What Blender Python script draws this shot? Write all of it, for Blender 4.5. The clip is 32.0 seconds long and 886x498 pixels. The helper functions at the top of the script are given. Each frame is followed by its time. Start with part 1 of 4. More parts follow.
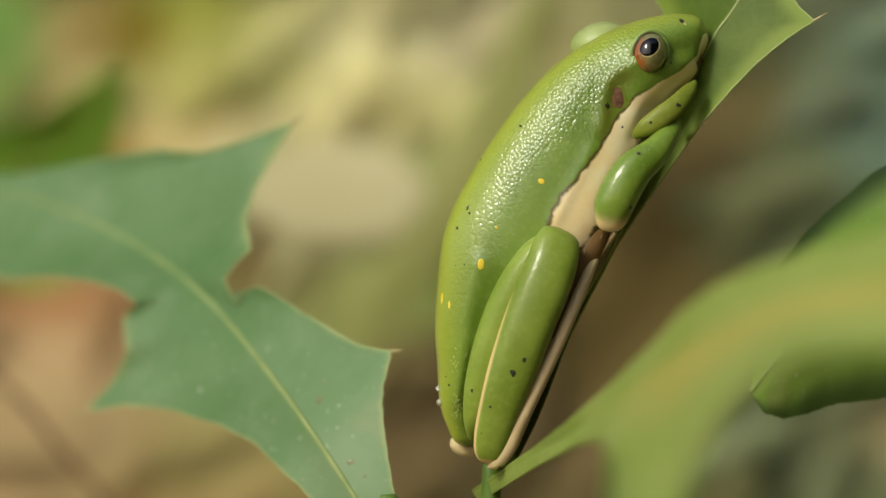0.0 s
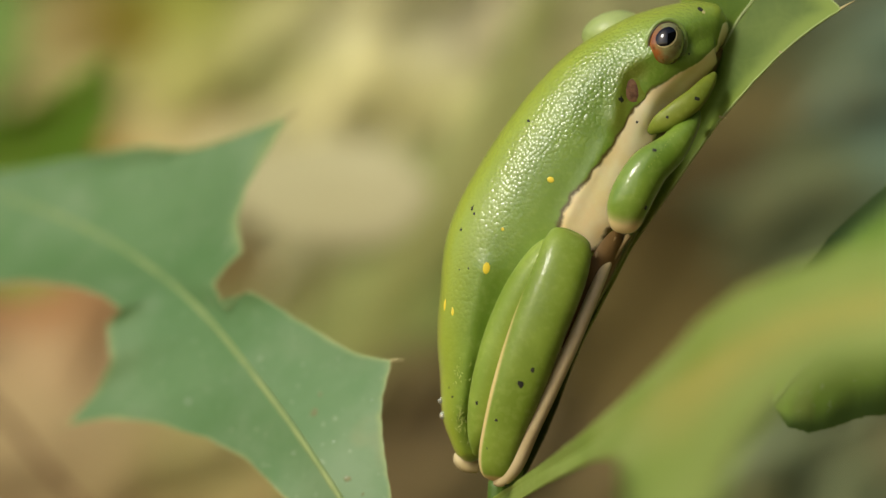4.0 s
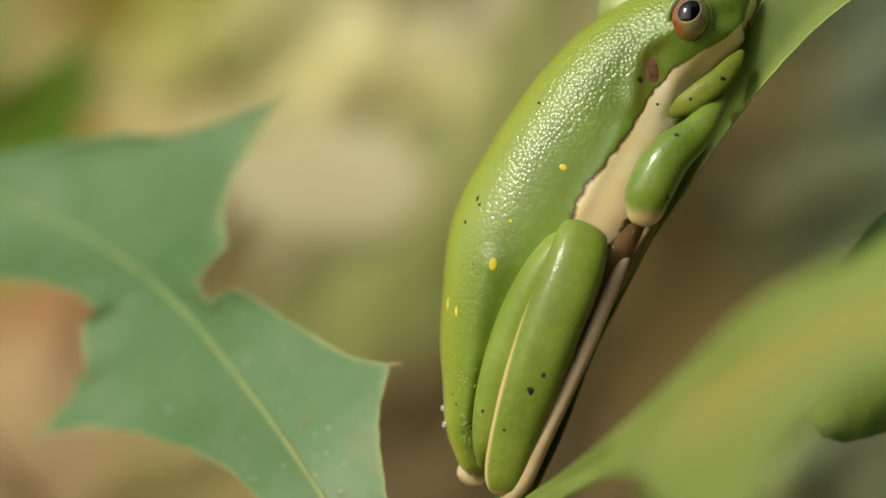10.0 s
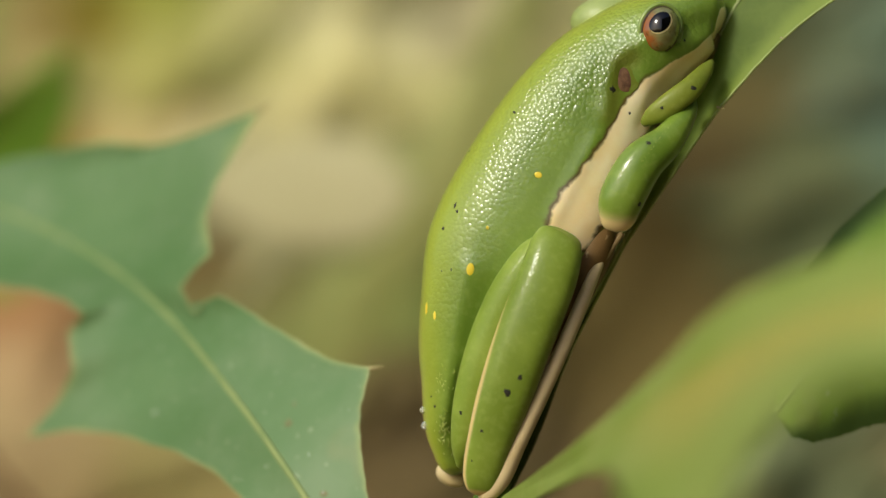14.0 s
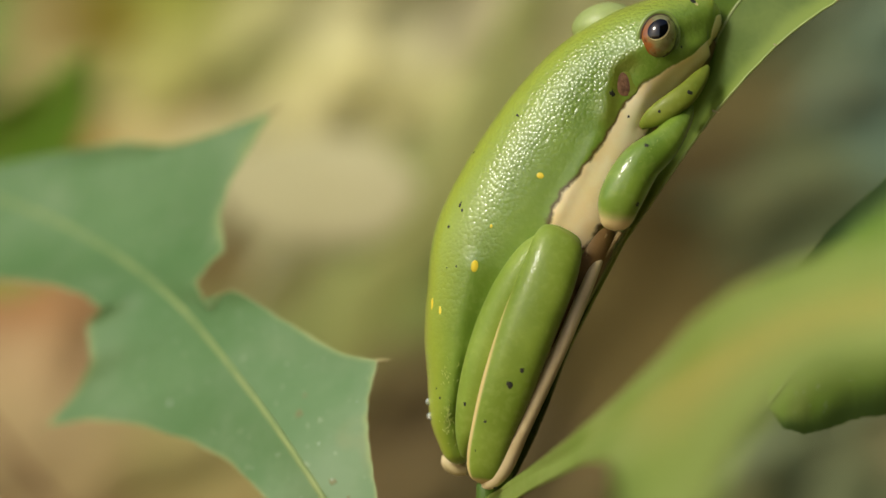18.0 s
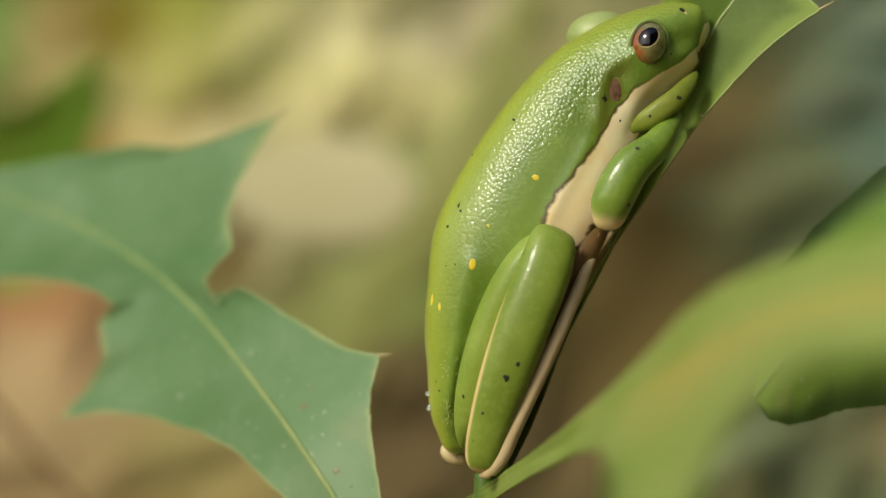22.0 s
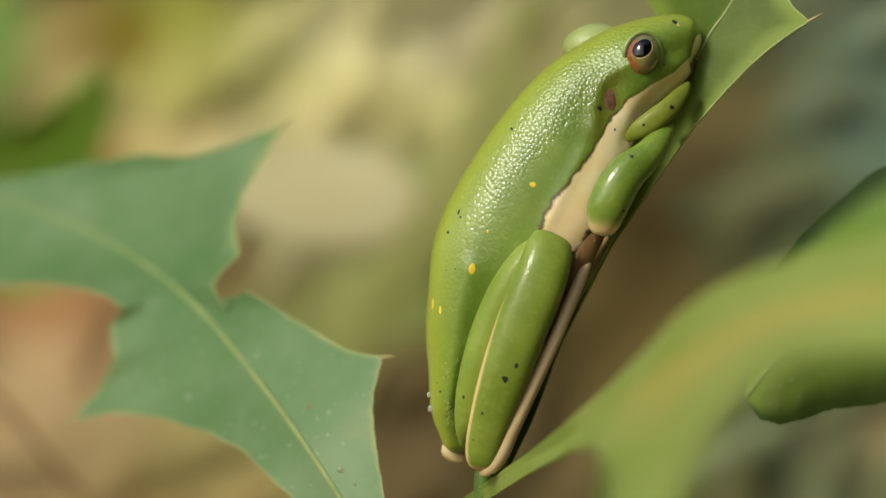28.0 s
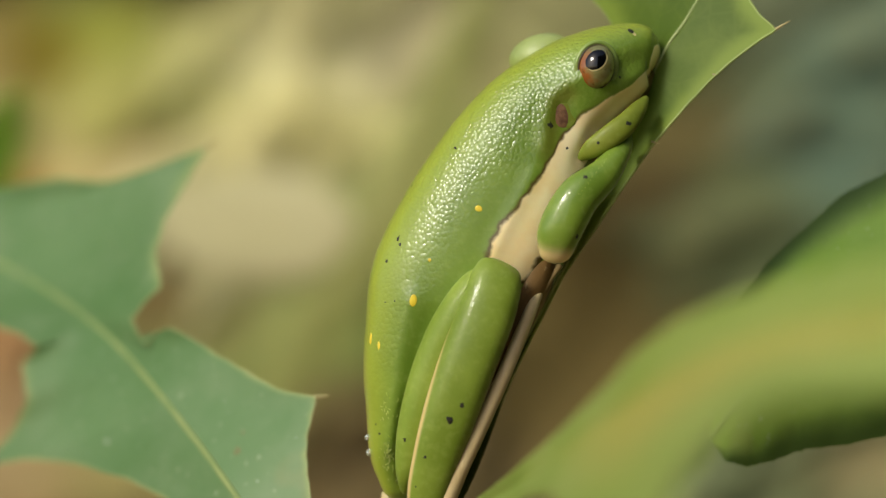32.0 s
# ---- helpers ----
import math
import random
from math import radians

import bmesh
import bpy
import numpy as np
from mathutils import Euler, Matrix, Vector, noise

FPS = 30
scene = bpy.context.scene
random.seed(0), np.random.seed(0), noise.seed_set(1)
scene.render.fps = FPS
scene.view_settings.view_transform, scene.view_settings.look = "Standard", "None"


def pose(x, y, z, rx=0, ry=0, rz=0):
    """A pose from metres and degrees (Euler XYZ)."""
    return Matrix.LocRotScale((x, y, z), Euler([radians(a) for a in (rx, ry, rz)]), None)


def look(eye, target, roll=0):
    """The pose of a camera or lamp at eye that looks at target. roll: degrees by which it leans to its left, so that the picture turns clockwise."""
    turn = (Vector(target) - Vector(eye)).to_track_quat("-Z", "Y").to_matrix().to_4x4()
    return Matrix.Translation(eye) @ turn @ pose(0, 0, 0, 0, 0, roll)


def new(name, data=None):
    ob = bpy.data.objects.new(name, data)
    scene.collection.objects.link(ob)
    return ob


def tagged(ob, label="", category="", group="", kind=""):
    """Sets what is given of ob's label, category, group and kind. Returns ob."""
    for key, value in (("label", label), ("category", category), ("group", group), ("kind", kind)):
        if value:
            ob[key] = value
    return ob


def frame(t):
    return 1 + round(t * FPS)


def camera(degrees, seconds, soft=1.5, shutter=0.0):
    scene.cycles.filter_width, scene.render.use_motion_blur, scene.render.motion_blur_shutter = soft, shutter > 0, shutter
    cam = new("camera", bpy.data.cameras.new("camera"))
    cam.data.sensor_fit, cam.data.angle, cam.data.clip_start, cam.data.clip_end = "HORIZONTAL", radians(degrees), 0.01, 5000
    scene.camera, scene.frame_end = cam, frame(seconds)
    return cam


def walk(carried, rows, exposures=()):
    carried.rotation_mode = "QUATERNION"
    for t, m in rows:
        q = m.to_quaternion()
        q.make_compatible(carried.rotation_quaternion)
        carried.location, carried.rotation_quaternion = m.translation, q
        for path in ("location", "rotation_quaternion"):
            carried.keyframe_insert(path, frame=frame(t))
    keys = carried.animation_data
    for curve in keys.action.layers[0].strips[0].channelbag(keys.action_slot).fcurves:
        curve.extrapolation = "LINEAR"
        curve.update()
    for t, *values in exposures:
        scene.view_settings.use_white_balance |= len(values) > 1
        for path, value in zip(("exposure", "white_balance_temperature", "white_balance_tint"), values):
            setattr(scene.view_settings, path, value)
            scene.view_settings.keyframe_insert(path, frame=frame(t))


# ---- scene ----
# ---- camera and its way ----
cam = camera(9, 32.0, soft=1.4)
cam.data.dof.use_dof = True
cam.data.dof.aperture_fstop = 13.0
walk(cam, [
    (0.0, look((0.0, -0.57760, 0.0), (0.00000, 0.0, -0.00000), 0.00)),
    (0.5, look((0.0, -0.57334, 0.0), (0.00014, 0.0, 0.00020), -0.08)),
    (1.0, look((0.0, -0.56944, 0.0), (0.00033, 0.0, 0.00035), -0.18)),
    (1.5, look((0.0, -0.56538, 0.0), (0.00046, 0.0, 0.00028), -0.25)),
    (2.0, look((0.0, -0.56085, 0.0), (0.00014, 0.0, 0.00019), -0.10)),
    (2.5, look((0.0, -0.55596, 0.0), (0.00025, 0.0, 0.00047), -0.25)),
    (3.0, look((0.0, -0.55120, 0.0), (-0.00011, 0.0, 0.00041), -0.32)),
    (3.5, look((0.0, -0.54695, 0.0), (-0.00040, 0.0, 0.00027), 0.04)),
    (5.5, look((0.0, -0.53110, 0.0), (0.00035, 0.0, 0.00036), -0.20)),
    (6.0, look((0.0, -0.52889, 0.0), (0.00037, 0.0, 0.00023), -0.20)),
    (6.5, look((0.0, -0.52558, 0.0), (0.00033, 0.0, 0.00022), -0.17)),
    (7.0, look((0.0, -0.52006, 0.0), (-0.00029, 0.0, 0.00008), 0.03)),
    (7.5, look((0.0, -0.51606, 0.0), (-0.00035, 0.0, 0.00026), -0.20)),
    (8.0, look((0.0, -0.51155, 0.0), (0.00014, 0.0, 0.00046), -0.06)),
    (8.5, look((0.0, -0.50847, 0.0), (-0.00041, 0.0, 0.00021), -0.07)),
    (9.0, look((0.0, -0.50493, 0.0), (-0.00034, 0.0, 0.00017), -0.24)),
    (9.5, look((0.0, -0.50118, 0.0), (0.00003, 0.0, 0.00005), -0.06)),
    (10.0, look((0.0, -0.49731, 0.0), (-0.00052, 0.0, -0.00024), -0.04)),
    (10.5, look((0.0, -0.49263, 0.0), (-0.00039, 0.0, -0.00004), 0.06)),
    (11.0, look((0.0, -0.49246, 0.0), (0.00003, 0.0, 0.00017), -0.02)),
    (11.5, look((0.0, -0.49587, 0.0), (0.00042, 0.0, -0.00016), 0.01)),
    (12.0, look((0.0, -0.49743, 0.0), (0.00034, 0.0, 0.00017), 0.14)),
    (12.5, look((0.0, -0.50074, 0.0), (0.00036, 0.0, 0.00008), -0.03)),
    (13.0, look((0.0, -0.50332, 0.0), (-0.00009, 0.0, 0.00028), -0.10)),
    (13.5, look((0.0, -0.50589, 0.0), (0.00027, 0.0, -0.00001), -0.02)),
    (14.0, look((0.0, -0.51047, 0.0), (0.00143, 0.0, 0.00029), -0.28)),
    (14.5, look((0.0, -0.51287, 0.0), (0.00172, 0.0, 0.00034), -0.32)),
    (16.5, look((0.0, -0.52353, 0.0), (0.00093, 0.0, -0.00004), -0.16)),
    (17.0, look((0.0, -0.52732, 0.0), (0.00172, 0.0, 0.00029), -0.30)),
    (17.5, look((0.0, -0.52950, 0.0), (0.00177, 0.0, 0.00026), -0.40)),
    (18.0, look((0.0, -0.53060, 0.0), (0.00092, 0.0, 0.00005), -0.05)),
    (18.5, look((0.0, -0.53416, 0.0), (0.00139, 0.0, 0.00021), -0.15)),
    (19.0, look((0.0, -0.53595, 0.0), (0.00134, 0.0, 0.00029), -0.41)),
    (19.5, look((0.0, -0.53827, 0.0), (0.00068, 0.0, 0.00020), -0.00)),
    (20.0, look((0.0, -0.54141, 0.0), (0.00159, 0.0, 0.00041), -0.46)),
    (20.5, look((0.0, -0.54484, 0.0), (0.00156, 0.0, 0.00041), -0.29)),
    (21.0, look((0.0, -0.54720, 0.0), (0.00182, 0.0, 0.00049), -0.59)),
    (21.5, look((0.0, -0.55009, 0.0), (0.00133, 0.0, 0.00020), -0.28)),
    (22.0, look((0.0, -0.55289, 0.0), (0.00099, 0.0, -0.00006), -0.06)),
    (22.5, look((0.0, -0.55546, 0.0), (0.00071, 0.0, -0.00012), -0.11)),
    (23.0, look((0.0, -0.55787, 0.0), (0.00050, 0.0, -0.00013), 0.03)),
    (23.5, look((0.0, -0.56010, 0.0), (0.00061, 0.0, 0.00001), -0.11)),
    (24.0, look((0.0, -0.56335, 0.0), (0.00049, 0.0, -0.00012), -0.04)),
    (24.5, look((0.0, -0.56490, 0.0), (0.00062, 0.0, -0.00019), -0.09)),
    (25.0, look((0.0, -0.56777, 0.0), (0.00060, 0.0, -0.00020), -0.07)),
    (25.5, look((0.0, -0.57017, 0.0), (0.00050, 0.0, -0.00019), -0.03)),
    (27.5, look((0.0, -0.57593, 0.0), (0.00044, 0.0, 0.00024), -0.17)),
    (28.0, look((0.0, -0.57041, 0.0), (0.00094, 0.0, 0.00047), -0.18)),
    (28.5, look((0.0, -0.56516, 0.0), (0.00191, 0.0, 0.00091), -0.08)),
    (29.0, look((0.0, -0.55996, 0.0), (0.00272, 0.0, 0.00120), -0.27)),
    (29.5, look((0.0, -0.55381, 0.0), (0.00332, 0.0, 0.00153), -0.16)),
    (30.0, look((0.0, -0.54949, 0.0), (0.00538, 0.0, 0.00227), -0.47)),
    (30.5, look((0.0, -0.54337, 0.0), (0.00567, 0.0, 0.00229), -0.59)),
    (31.0, look((0.0, -0.53579, 0.0), (0.00519, 0.0, 0.00244), -0.33)),
    (31.5, look((0.0, -0.53081, 0.0), (0.00654, 0.0, 0.00291), -0.37)),
    (32.0, look((0.0, -0.52590, 0.0), (0.00673, 0.0, 0.00322), -0.59)),
])

# ---- daylight ----
SUN_DIR = Vector((-0.52, -0.61, 0.60)).normalized()  # towards the sun
world = bpy.data.worlds.new("daylight")
scene.world = world
world.use_nodes = True
wn = world.node_tree.nodes
sky = wn.new("ShaderNodeTexSky")
sky.sky_type = "NISHITA"
sky.sun_disc = False
sky.sun_elevation = math.asin(SUN_DIR.z)
sky.sun_rotation = math.atan2(SUN_DIR.x, SUN_DIR.y)
sky.dust_density = 3.0
world.node_tree.links.new(sky.outputs[0], wn["Background"].inputs[0])
wn["Background"].inputs[1].default_value = 0.125
sun_data = bpy.data.lights.new("sun", "SUN")
sun_data.energy = 2.1
sun_data.angle = radians(13)
sun_data.color = (0.985, 0.98, 0.85)
sun = new("sun", sun_data)
sun.matrix_world = look(SUN_DIR * 5, (0, 0, 0))
scene.view_settings.exposure = 0.0

from mathutils.bvhtree import BVHTree

MM = 0.001


# ---- materials ----
def lin(r, g, b):
    """Linear colour from 0-255 display values."""
    return tuple(((c / 255 + 0.055) / 1.055) ** 2.4 if c > 10 else c / 255 / 12.92 for c in (r, g, b)) + (1.0,)


class Nodes:
    """A small helper round one node material."""

    def __init__(self, name, rough=0.5, spec=0.5):
        self.m = bpy.data.materials.new(name)
        self.m.use_nodes = True
        self.t = self.m.node_tree
        self.b = self.t.nodes["Principled BSDF"]
        self.b.inputs["Roughness"].default_value = rough
        self.b.inputs["Specular IOR Level"].default_value = spec
        self.co = self.t.nodes.new("ShaderNodeTexCoord").outputs["Object"]

    def link(self, a, b):
        self.t.links.new(a, b)

    def noise(self, scale, detail=3.0, rough=0.5, stretch=None):
        n = self.t.nodes.new("ShaderNodeTexNoise")
        n.inputs["Scale"].default_value = scale
        n.inputs["Detail"].default_value = detail
        n.inputs["Roughness"].default_value = rough
        if stretch:
            mp = self.t.nodes.new("ShaderNodeMapping")
            mp.inputs["Scale"].default_value = stretch
            self.link(self.co, mp.inputs[0])
            self.link(mp.outputs[0], n.inputs["Vector"])
        else:
            self.link(self.co, n.inputs["Vector"])
        return n.outputs[0]

    def cells(self, scale, feature="F1"):
        n = self.t.nodes.new("ShaderNodeTexVoronoi")
        n.feature = feature
        n.inputs["Scale"].default_value = scale
        self.link(self.co, n.inputs["Vector"])
        return n.outputs[0]

    def span(self, fac, lo, hi, to_lo=0.0, to_hi=1.0):
        n = self.t.nodes.new("ShaderNodeMapRange")
        n.interpolation_type = "SMOOTHSTEP"
        for i, v in enumerate((lo, hi, to_lo, to_hi)):
            n.inputs[i + 1].default_value = v
        self.link(fac, n.inputs[0])
        return n.outputs[0]

    def math(self, op, a, b):
        n = self.t.nodes.new("ShaderNodeMath")
        n.operation = op
        for i, v in enumerate((a, b)):
            if isinstance(v, (int, float)):
                n.inputs[i].default_value = v
            else:
                self.link(v, n.inputs[i])
        return n.outputs[0]

    def mix(self, fac, a, b):
        n = self.t.nodes.new("ShaderNodeMix")
        n.data_type = "RGBA"
        for v, s in ((fac, n.inputs[0]), (a, n.inputs[6]), (b, n.inputs[7])):
            if isinstance(v, (int, float)):
                s.default_value = v
            elif isinstance(v, tuple):
                s.default_value = v
            else:
                self.link(v, s)
        return n.outputs[2]

    def attr(self, name):
        n = self.t.nodes.new("ShaderNodeAttribute")
        n.attribute_name = name
        return n.outputs["Fac"]

    def attr_color(self, name):
        n = self.t.nodes.new("ShaderNodeAttribute")
        n.attribute_name = name
        return n.outputs["Color"]

    def base(self, c):
        if isinstance(c, tuple):
            self.b.inputs["Base Color"].default_value = c
        else:
            self.link(c, self.b.inputs["Base Color"])

    def bump(self, height, strength, distance):
        n = self.t.nodes.new("ShaderNodeBump")
        n.inputs["Strength"].default_value = strength
        n.inputs["Distance"].default_value = distance
        self.link(height, n.inputs["Height"])
        self.link(n.outputs[0], self.b.inputs["Normal"])

    def rough(self, v):
        self.link(v, self.b.inputs["Roughness"])

    def set(self, **kw):
        for k, v in kw.items():
            self.b.inputs[k.replace("_", " ")].default_value = v
        return self


def skin_nodes(name, deep, light, grain=0.5, wet=0.35, mottle=0.3):
    """Moist granular frog skin between two greens."""
    n = Nodes(name, wet, 0.5)
    blot = n.noise(160, 3)
    fine = n.noise(1500, 2)
    col = n.mix(n.span(blot, 0.35, 0.68), deep, light)
    col = n.mix(n.span(fine, 0.45, 0.75, 0, mottle), col, lin(176, 190, 108))
    n.set(Subsurface_Weight=0.12, Subsurface_Scale=0.0012)
    n.b.inputs["Subsurface Radius"].default_value = (0.8, 1.0, 0.35)
    dome = n.cells(2800)
    grains = n.math("MULTIPLY", dome, dome)
    if name == "frog_skin":
        grains = n.math("MULTIPLY", grains, n.attr("grain"))
    h = n.math("ADD", n.math("MULTIPLY", grains, -1.0 * grain), n.math("ADD", n.math("MULTIPLY", n.noise(420, 3), 0.12), n.math("MULTIPLY", n.noise(1700, 2), 0.14)))
    n.bump(h, 0.22, 0.0003)
    film = n.t.nodes.new("ShaderNodeBump")
    film.inputs["Strength"].default_value = 0.5
    film.inputs["Distance"].default_value = 0.0003
    n.link(h, film.inputs["Height"])
    n.link(film.outputs[0], n.b.inputs["Coat Normal"])
    n.set(Coat_Weight=0.2, Coat_Roughness=0.25)
    return n, col


def body_material():
    n, col = skin_nodes("frog_skin", lin(101, 129, 36), lin(117, 144, 50), 0.85, 0.42, 0.12)
    n.set(Coat_Weight=1.0, Coat_Roughness=0.2, Specular_IOR_Level=0.4)
    col = n.mix(n.attr("yellowing"), col, lin(158, 172, 48))
    col = n.mix(n.attr("fold_shade"), col, lin(104, 96, 28))
    cream = n.mix(n.span(n.noise(300, 4), 0.3, 0.7), lin(250, 224, 162), lin(255, 240, 194))
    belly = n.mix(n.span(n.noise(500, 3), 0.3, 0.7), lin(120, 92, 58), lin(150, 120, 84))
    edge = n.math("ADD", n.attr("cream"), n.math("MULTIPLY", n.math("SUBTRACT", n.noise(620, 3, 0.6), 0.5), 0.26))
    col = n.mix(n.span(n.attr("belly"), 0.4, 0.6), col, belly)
    col = n.mix(n.math("MULTIPLY", n.span(edge, 0.38, 0.47), n.attr("outline")), col, lin(84, 70, 28))
    col = n.mix(n.span(edge, 0.47, 0.56), col, cream)
    n.base(col)
    return n.m


def plain_skin(name, deep, light, grain, wet):
    n, col = skin_nodes(name, deep, light, grain, wet)
    n.base(col)
    return n.m


def limb_material(name, deep, light, trim, coat=0.15):
    """Smooth limb skin that fades to a pale edge."""
    n, col = skin_nodes(name, deep, light, 0.14, 0.56, 0.12)
    n.set(Specular_IOR_Level=0.3)
    n.set(Coat_Weight=coat, Coat_Roughness=0.14)
    n.base(n.mix(n.span(n.attr("trim"), 0.35, 0.65), col, trim))
    return n.m


def soft_material(name, a, b, scale, rough=0.5, spec=0.5, bump=0.0):
    n = Nodes(name, rough, spec)
    f = n.noise(scale, 4)
    n.base(n.mix(n.span(f, 0.32, 0.68), a, b))
    if bump:
        n.bump(n.noise(scale * 3, 3), bump, 0.0003)
    return n.m


def leaf_material(name, a, b, vein, rough=0.45, through_light=0.25, mottle=0.35, net_depth=0.10, rim=None, bloom=0.0, rim_from=0.6, rim_to=0.95, heart=None, stain=0.35):
    n = Nodes(name, rough, 0.4)
    big = n.noise(45, 3)
    mid = n.noise(170, 5, 0.65)
    fine = n.noise(700, 4)
    col = n.mix(n.span(big, 0.3, 0.7), a, b)
    col = n.mix(n.span(mid, 0.42, 0.72, 0.0, mottle), col, vein)
    net = n.cells(420, "DISTANCE_TO_EDGE")
    col = n.mix(n.span(net, 0.0, 0.09, net_depth, 0.0), col, vein)
    col = n.mix(n.span(fine, 0.62, 0.8, 0.0, 0.25), col, vein)
    col = n.mix(n.span(n.noise(95, 2), 0.68, 0.74, 0.0, stain), col, lin(134, 134, 84))
    if bloom:
        col = n.mix(n.span(n.noise(70, 4, 0.6), 0.4, 0.75, 0.0, bloom), col, lin(150, 166, 132))
        col = n.mix(n.span(n.noise(1200, 2), 0.66, 0.74, 0.0, 0.4), col, lin(172, 182, 150))
    if rim:
        col = n.mix(n.span(n.math("ADD", n.attr("rim"), n.math("MULTIPLY", n.math("SUBTRACT", mid, 0.5), 0.2)), rim_from, rim_to), col, rim)
    if heart:
        col = n.mix(n.math("MULTIPLY", n.span(n.attr("rim"), 0.0, 0.5, 0.8, 0.0), n.span(n.attr("along"), 0.3, 0.55)), col, heart)
    n.base(col)
    n.bump(n.math("ADD", n.math("MULTIPLY", net, 0.6), fine), 0.25, 0.0003)
    # light that passes through the blade
    tr = n.t.nodes.new("ShaderNodeBsdfTranslucent")
    n.link(n.mix(0.5, col, lin(170, 190, 60)), tr.inputs[0])
    mx = n.t.nodes.new("ShaderNodeMixShader")
    mx.inputs[0].default_value = through_light
    n.link(n.b.outputs[0], mx.inputs[1])
    n.link(tr.outputs[0], mx.inputs[2])
    n.link(mx.outputs[0], n.t.nodes["Material Output"].inputs[0])
    return n.m


M_BODY = body_material()
M_EYELID = plain_skin("eyelid_skin", lin(104, 128, 52), lin(124, 146, 68), 0.5, 0.4)
M_FAR_LID = plain_skin("pale_lid_skin", lin(142, 158, 88), lin(158, 172, 104), 0.25, 0.5)
M_SHIN = limb_material("shin_skin", lin(110, 131, 34), lin(128, 148, 50), lin(212, 188, 126), 0.45)
M_THIGH = limb_material("thigh_skin", lin(120, 142, 46), lin(136, 156, 60), lin(200, 186, 120))
M_ARM = limb_material("arm_skin", lin(96, 124, 32), lin(116, 142, 44), lin(222, 200, 140), 0.8)
# throat brown is darkened to carry the shade under the jaw
M_THROAT = soft_material("throat_shade_skin", lin(96, 78, 40), lin(122, 100, 58), 300, 0.6, 0.3, 0.2)
M_HAND = limb_material("hand_skin", lin(104, 118, 30), lin(124, 134, 42), lin(170, 140, 96))
M_FOOT = soft_material("foot_skin", lin(188, 166, 118), lin(206, 186, 138), 260, 0.45, 0.5, 0.2)
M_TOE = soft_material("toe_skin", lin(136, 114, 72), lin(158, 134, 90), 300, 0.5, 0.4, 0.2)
M_FOLD = soft_material("belly_shade_skin", lin(98, 74, 38), lin(124, 96, 54), 300, 0.6, 0.3, 0.3)
M_HEEL = soft_material("heel_skin", lin(190, 172, 122), lin(214, 196, 150), 300, 0.5)
M_EARDRUM = soft_material("eardrum_skin", lin(78, 50, 32), lin(116, 84, 58), 1400, 0.55, 0.4, 0.3)
M_YELLOW = soft_material("yellow_spot", lin(226, 196, 40), lin(238, 214, 74), 600, 0.4)
M_DIRT = soft_material("dark_fleck", lin(20, 22, 10), lin(38, 36, 18), 900, 0.7)
M_GRANULE = soft_material("pale_granule", lin(138, 158, 66), lin(166, 178, 98), 900, 0.2)
M_PUPIL = Nodes("pupil", 0.08, 0.6)
M_PUPIL.base(lin(6, 6, 7))
M_PUPIL = M_PUPIL.m
M_EYE_RING = soft_material("dark_eye_ring", lin(52, 38, 16), lin(72, 54, 24), 900, 0.4)
M_RIM = soft_material("pale_gold", lin(190, 176, 120), lin(210, 198, 146), 900, 0.3)


def iris_material():
    n = Nodes("bronze_iris", 0.18, 0.6)
    c = n.mix(n.span(n.noise(520, 4, 0.6), 0.35, 0.65), lin(110, 104, 54), lin(128, 128, 80))
    warm = n.math("ADD", n.attr("warm"), n.math("MULTIPLY", n.math("SUBTRACT", n.noise(1100, 3), 0.5), 0.9))
    c = n.mix(n.span(warm, 0.25, 0.8), c, lin(146, 84, 34))
    c = n.mix(n.span(n.noise(1900, 3), 0.58, 0.7, 0, 0.6), c, lin(70, 50, 26))
    n.base(c)
    n.set(Coat_Weight=1.0, Coat_Roughness=0.04)
    return n.m


M_IRIS = iris_material()


def water_material():
    n = Nodes("water", 0.02, 0.5)
    n.base((0.95, 0.97, 0.95, 1))
    n.set(Transmission_Weight=0.8, IOR=1.33)
    return n.m


M_WATER = water_material()
M_LEAF_BLUE = leaf_material("blue_green_leaf", lin(82, 117, 66), lin(98, 130, 82), lin(106, 135, 88), 0.6, 0.08, 0.4, 0.08, lin(140, 156, 100), 0.3, 0.92, 1.02)
M_LEAF_PERCH = leaf_material("perch_leaf", lin(80, 104, 18), lin(100, 124, 30), lin(118, 138, 50), 0.6, 0.3, 0.5, 0.16, lin(132, 154, 58), 0.0)
M_LEAF_NEAR = leaf_material("pale_leaf", lin(136, 158, 66), lin(156, 171, 90), lin(176, 186, 104), 0.6, 0.3, heart=lin(182, 170, 84), stain=0.0)
M_LEAF_FAR = leaf_material("bright_leaf", lin(128, 176, 56), lin(144, 188, 70), lin(150, 188, 84), 0.6, 0.5)
# dark rim colour paints the shade where the leaf's edge curls away
M_LEAF_BACK = leaf_material("deep_green_leaf", lin(108, 142, 46), lin(124, 156, 58), lin(136, 162, 72), 0.6, 0.3, 0.4, 0.1, lin(60, 84, 30), 0.12)
M_MIDRIB = soft_material("midrib", lin(150, 166, 96), lin(172, 184, 118), 200, 0.5)
M_MIDRIB_PALE = soft_material("pale_midrib", lin(126, 146, 88), lin(150, 162, 102), 260, 0.6, 0.3, 0.4)
M_MIDRIB_YEL = soft_material("yellow_midrib", lin(152, 158, 76), lin(164, 168, 86), 200, 0.5)
M_SPINE = soft_material("straw_spine", lin(158, 146, 94), lin(178, 164, 112), 300, 0.6)
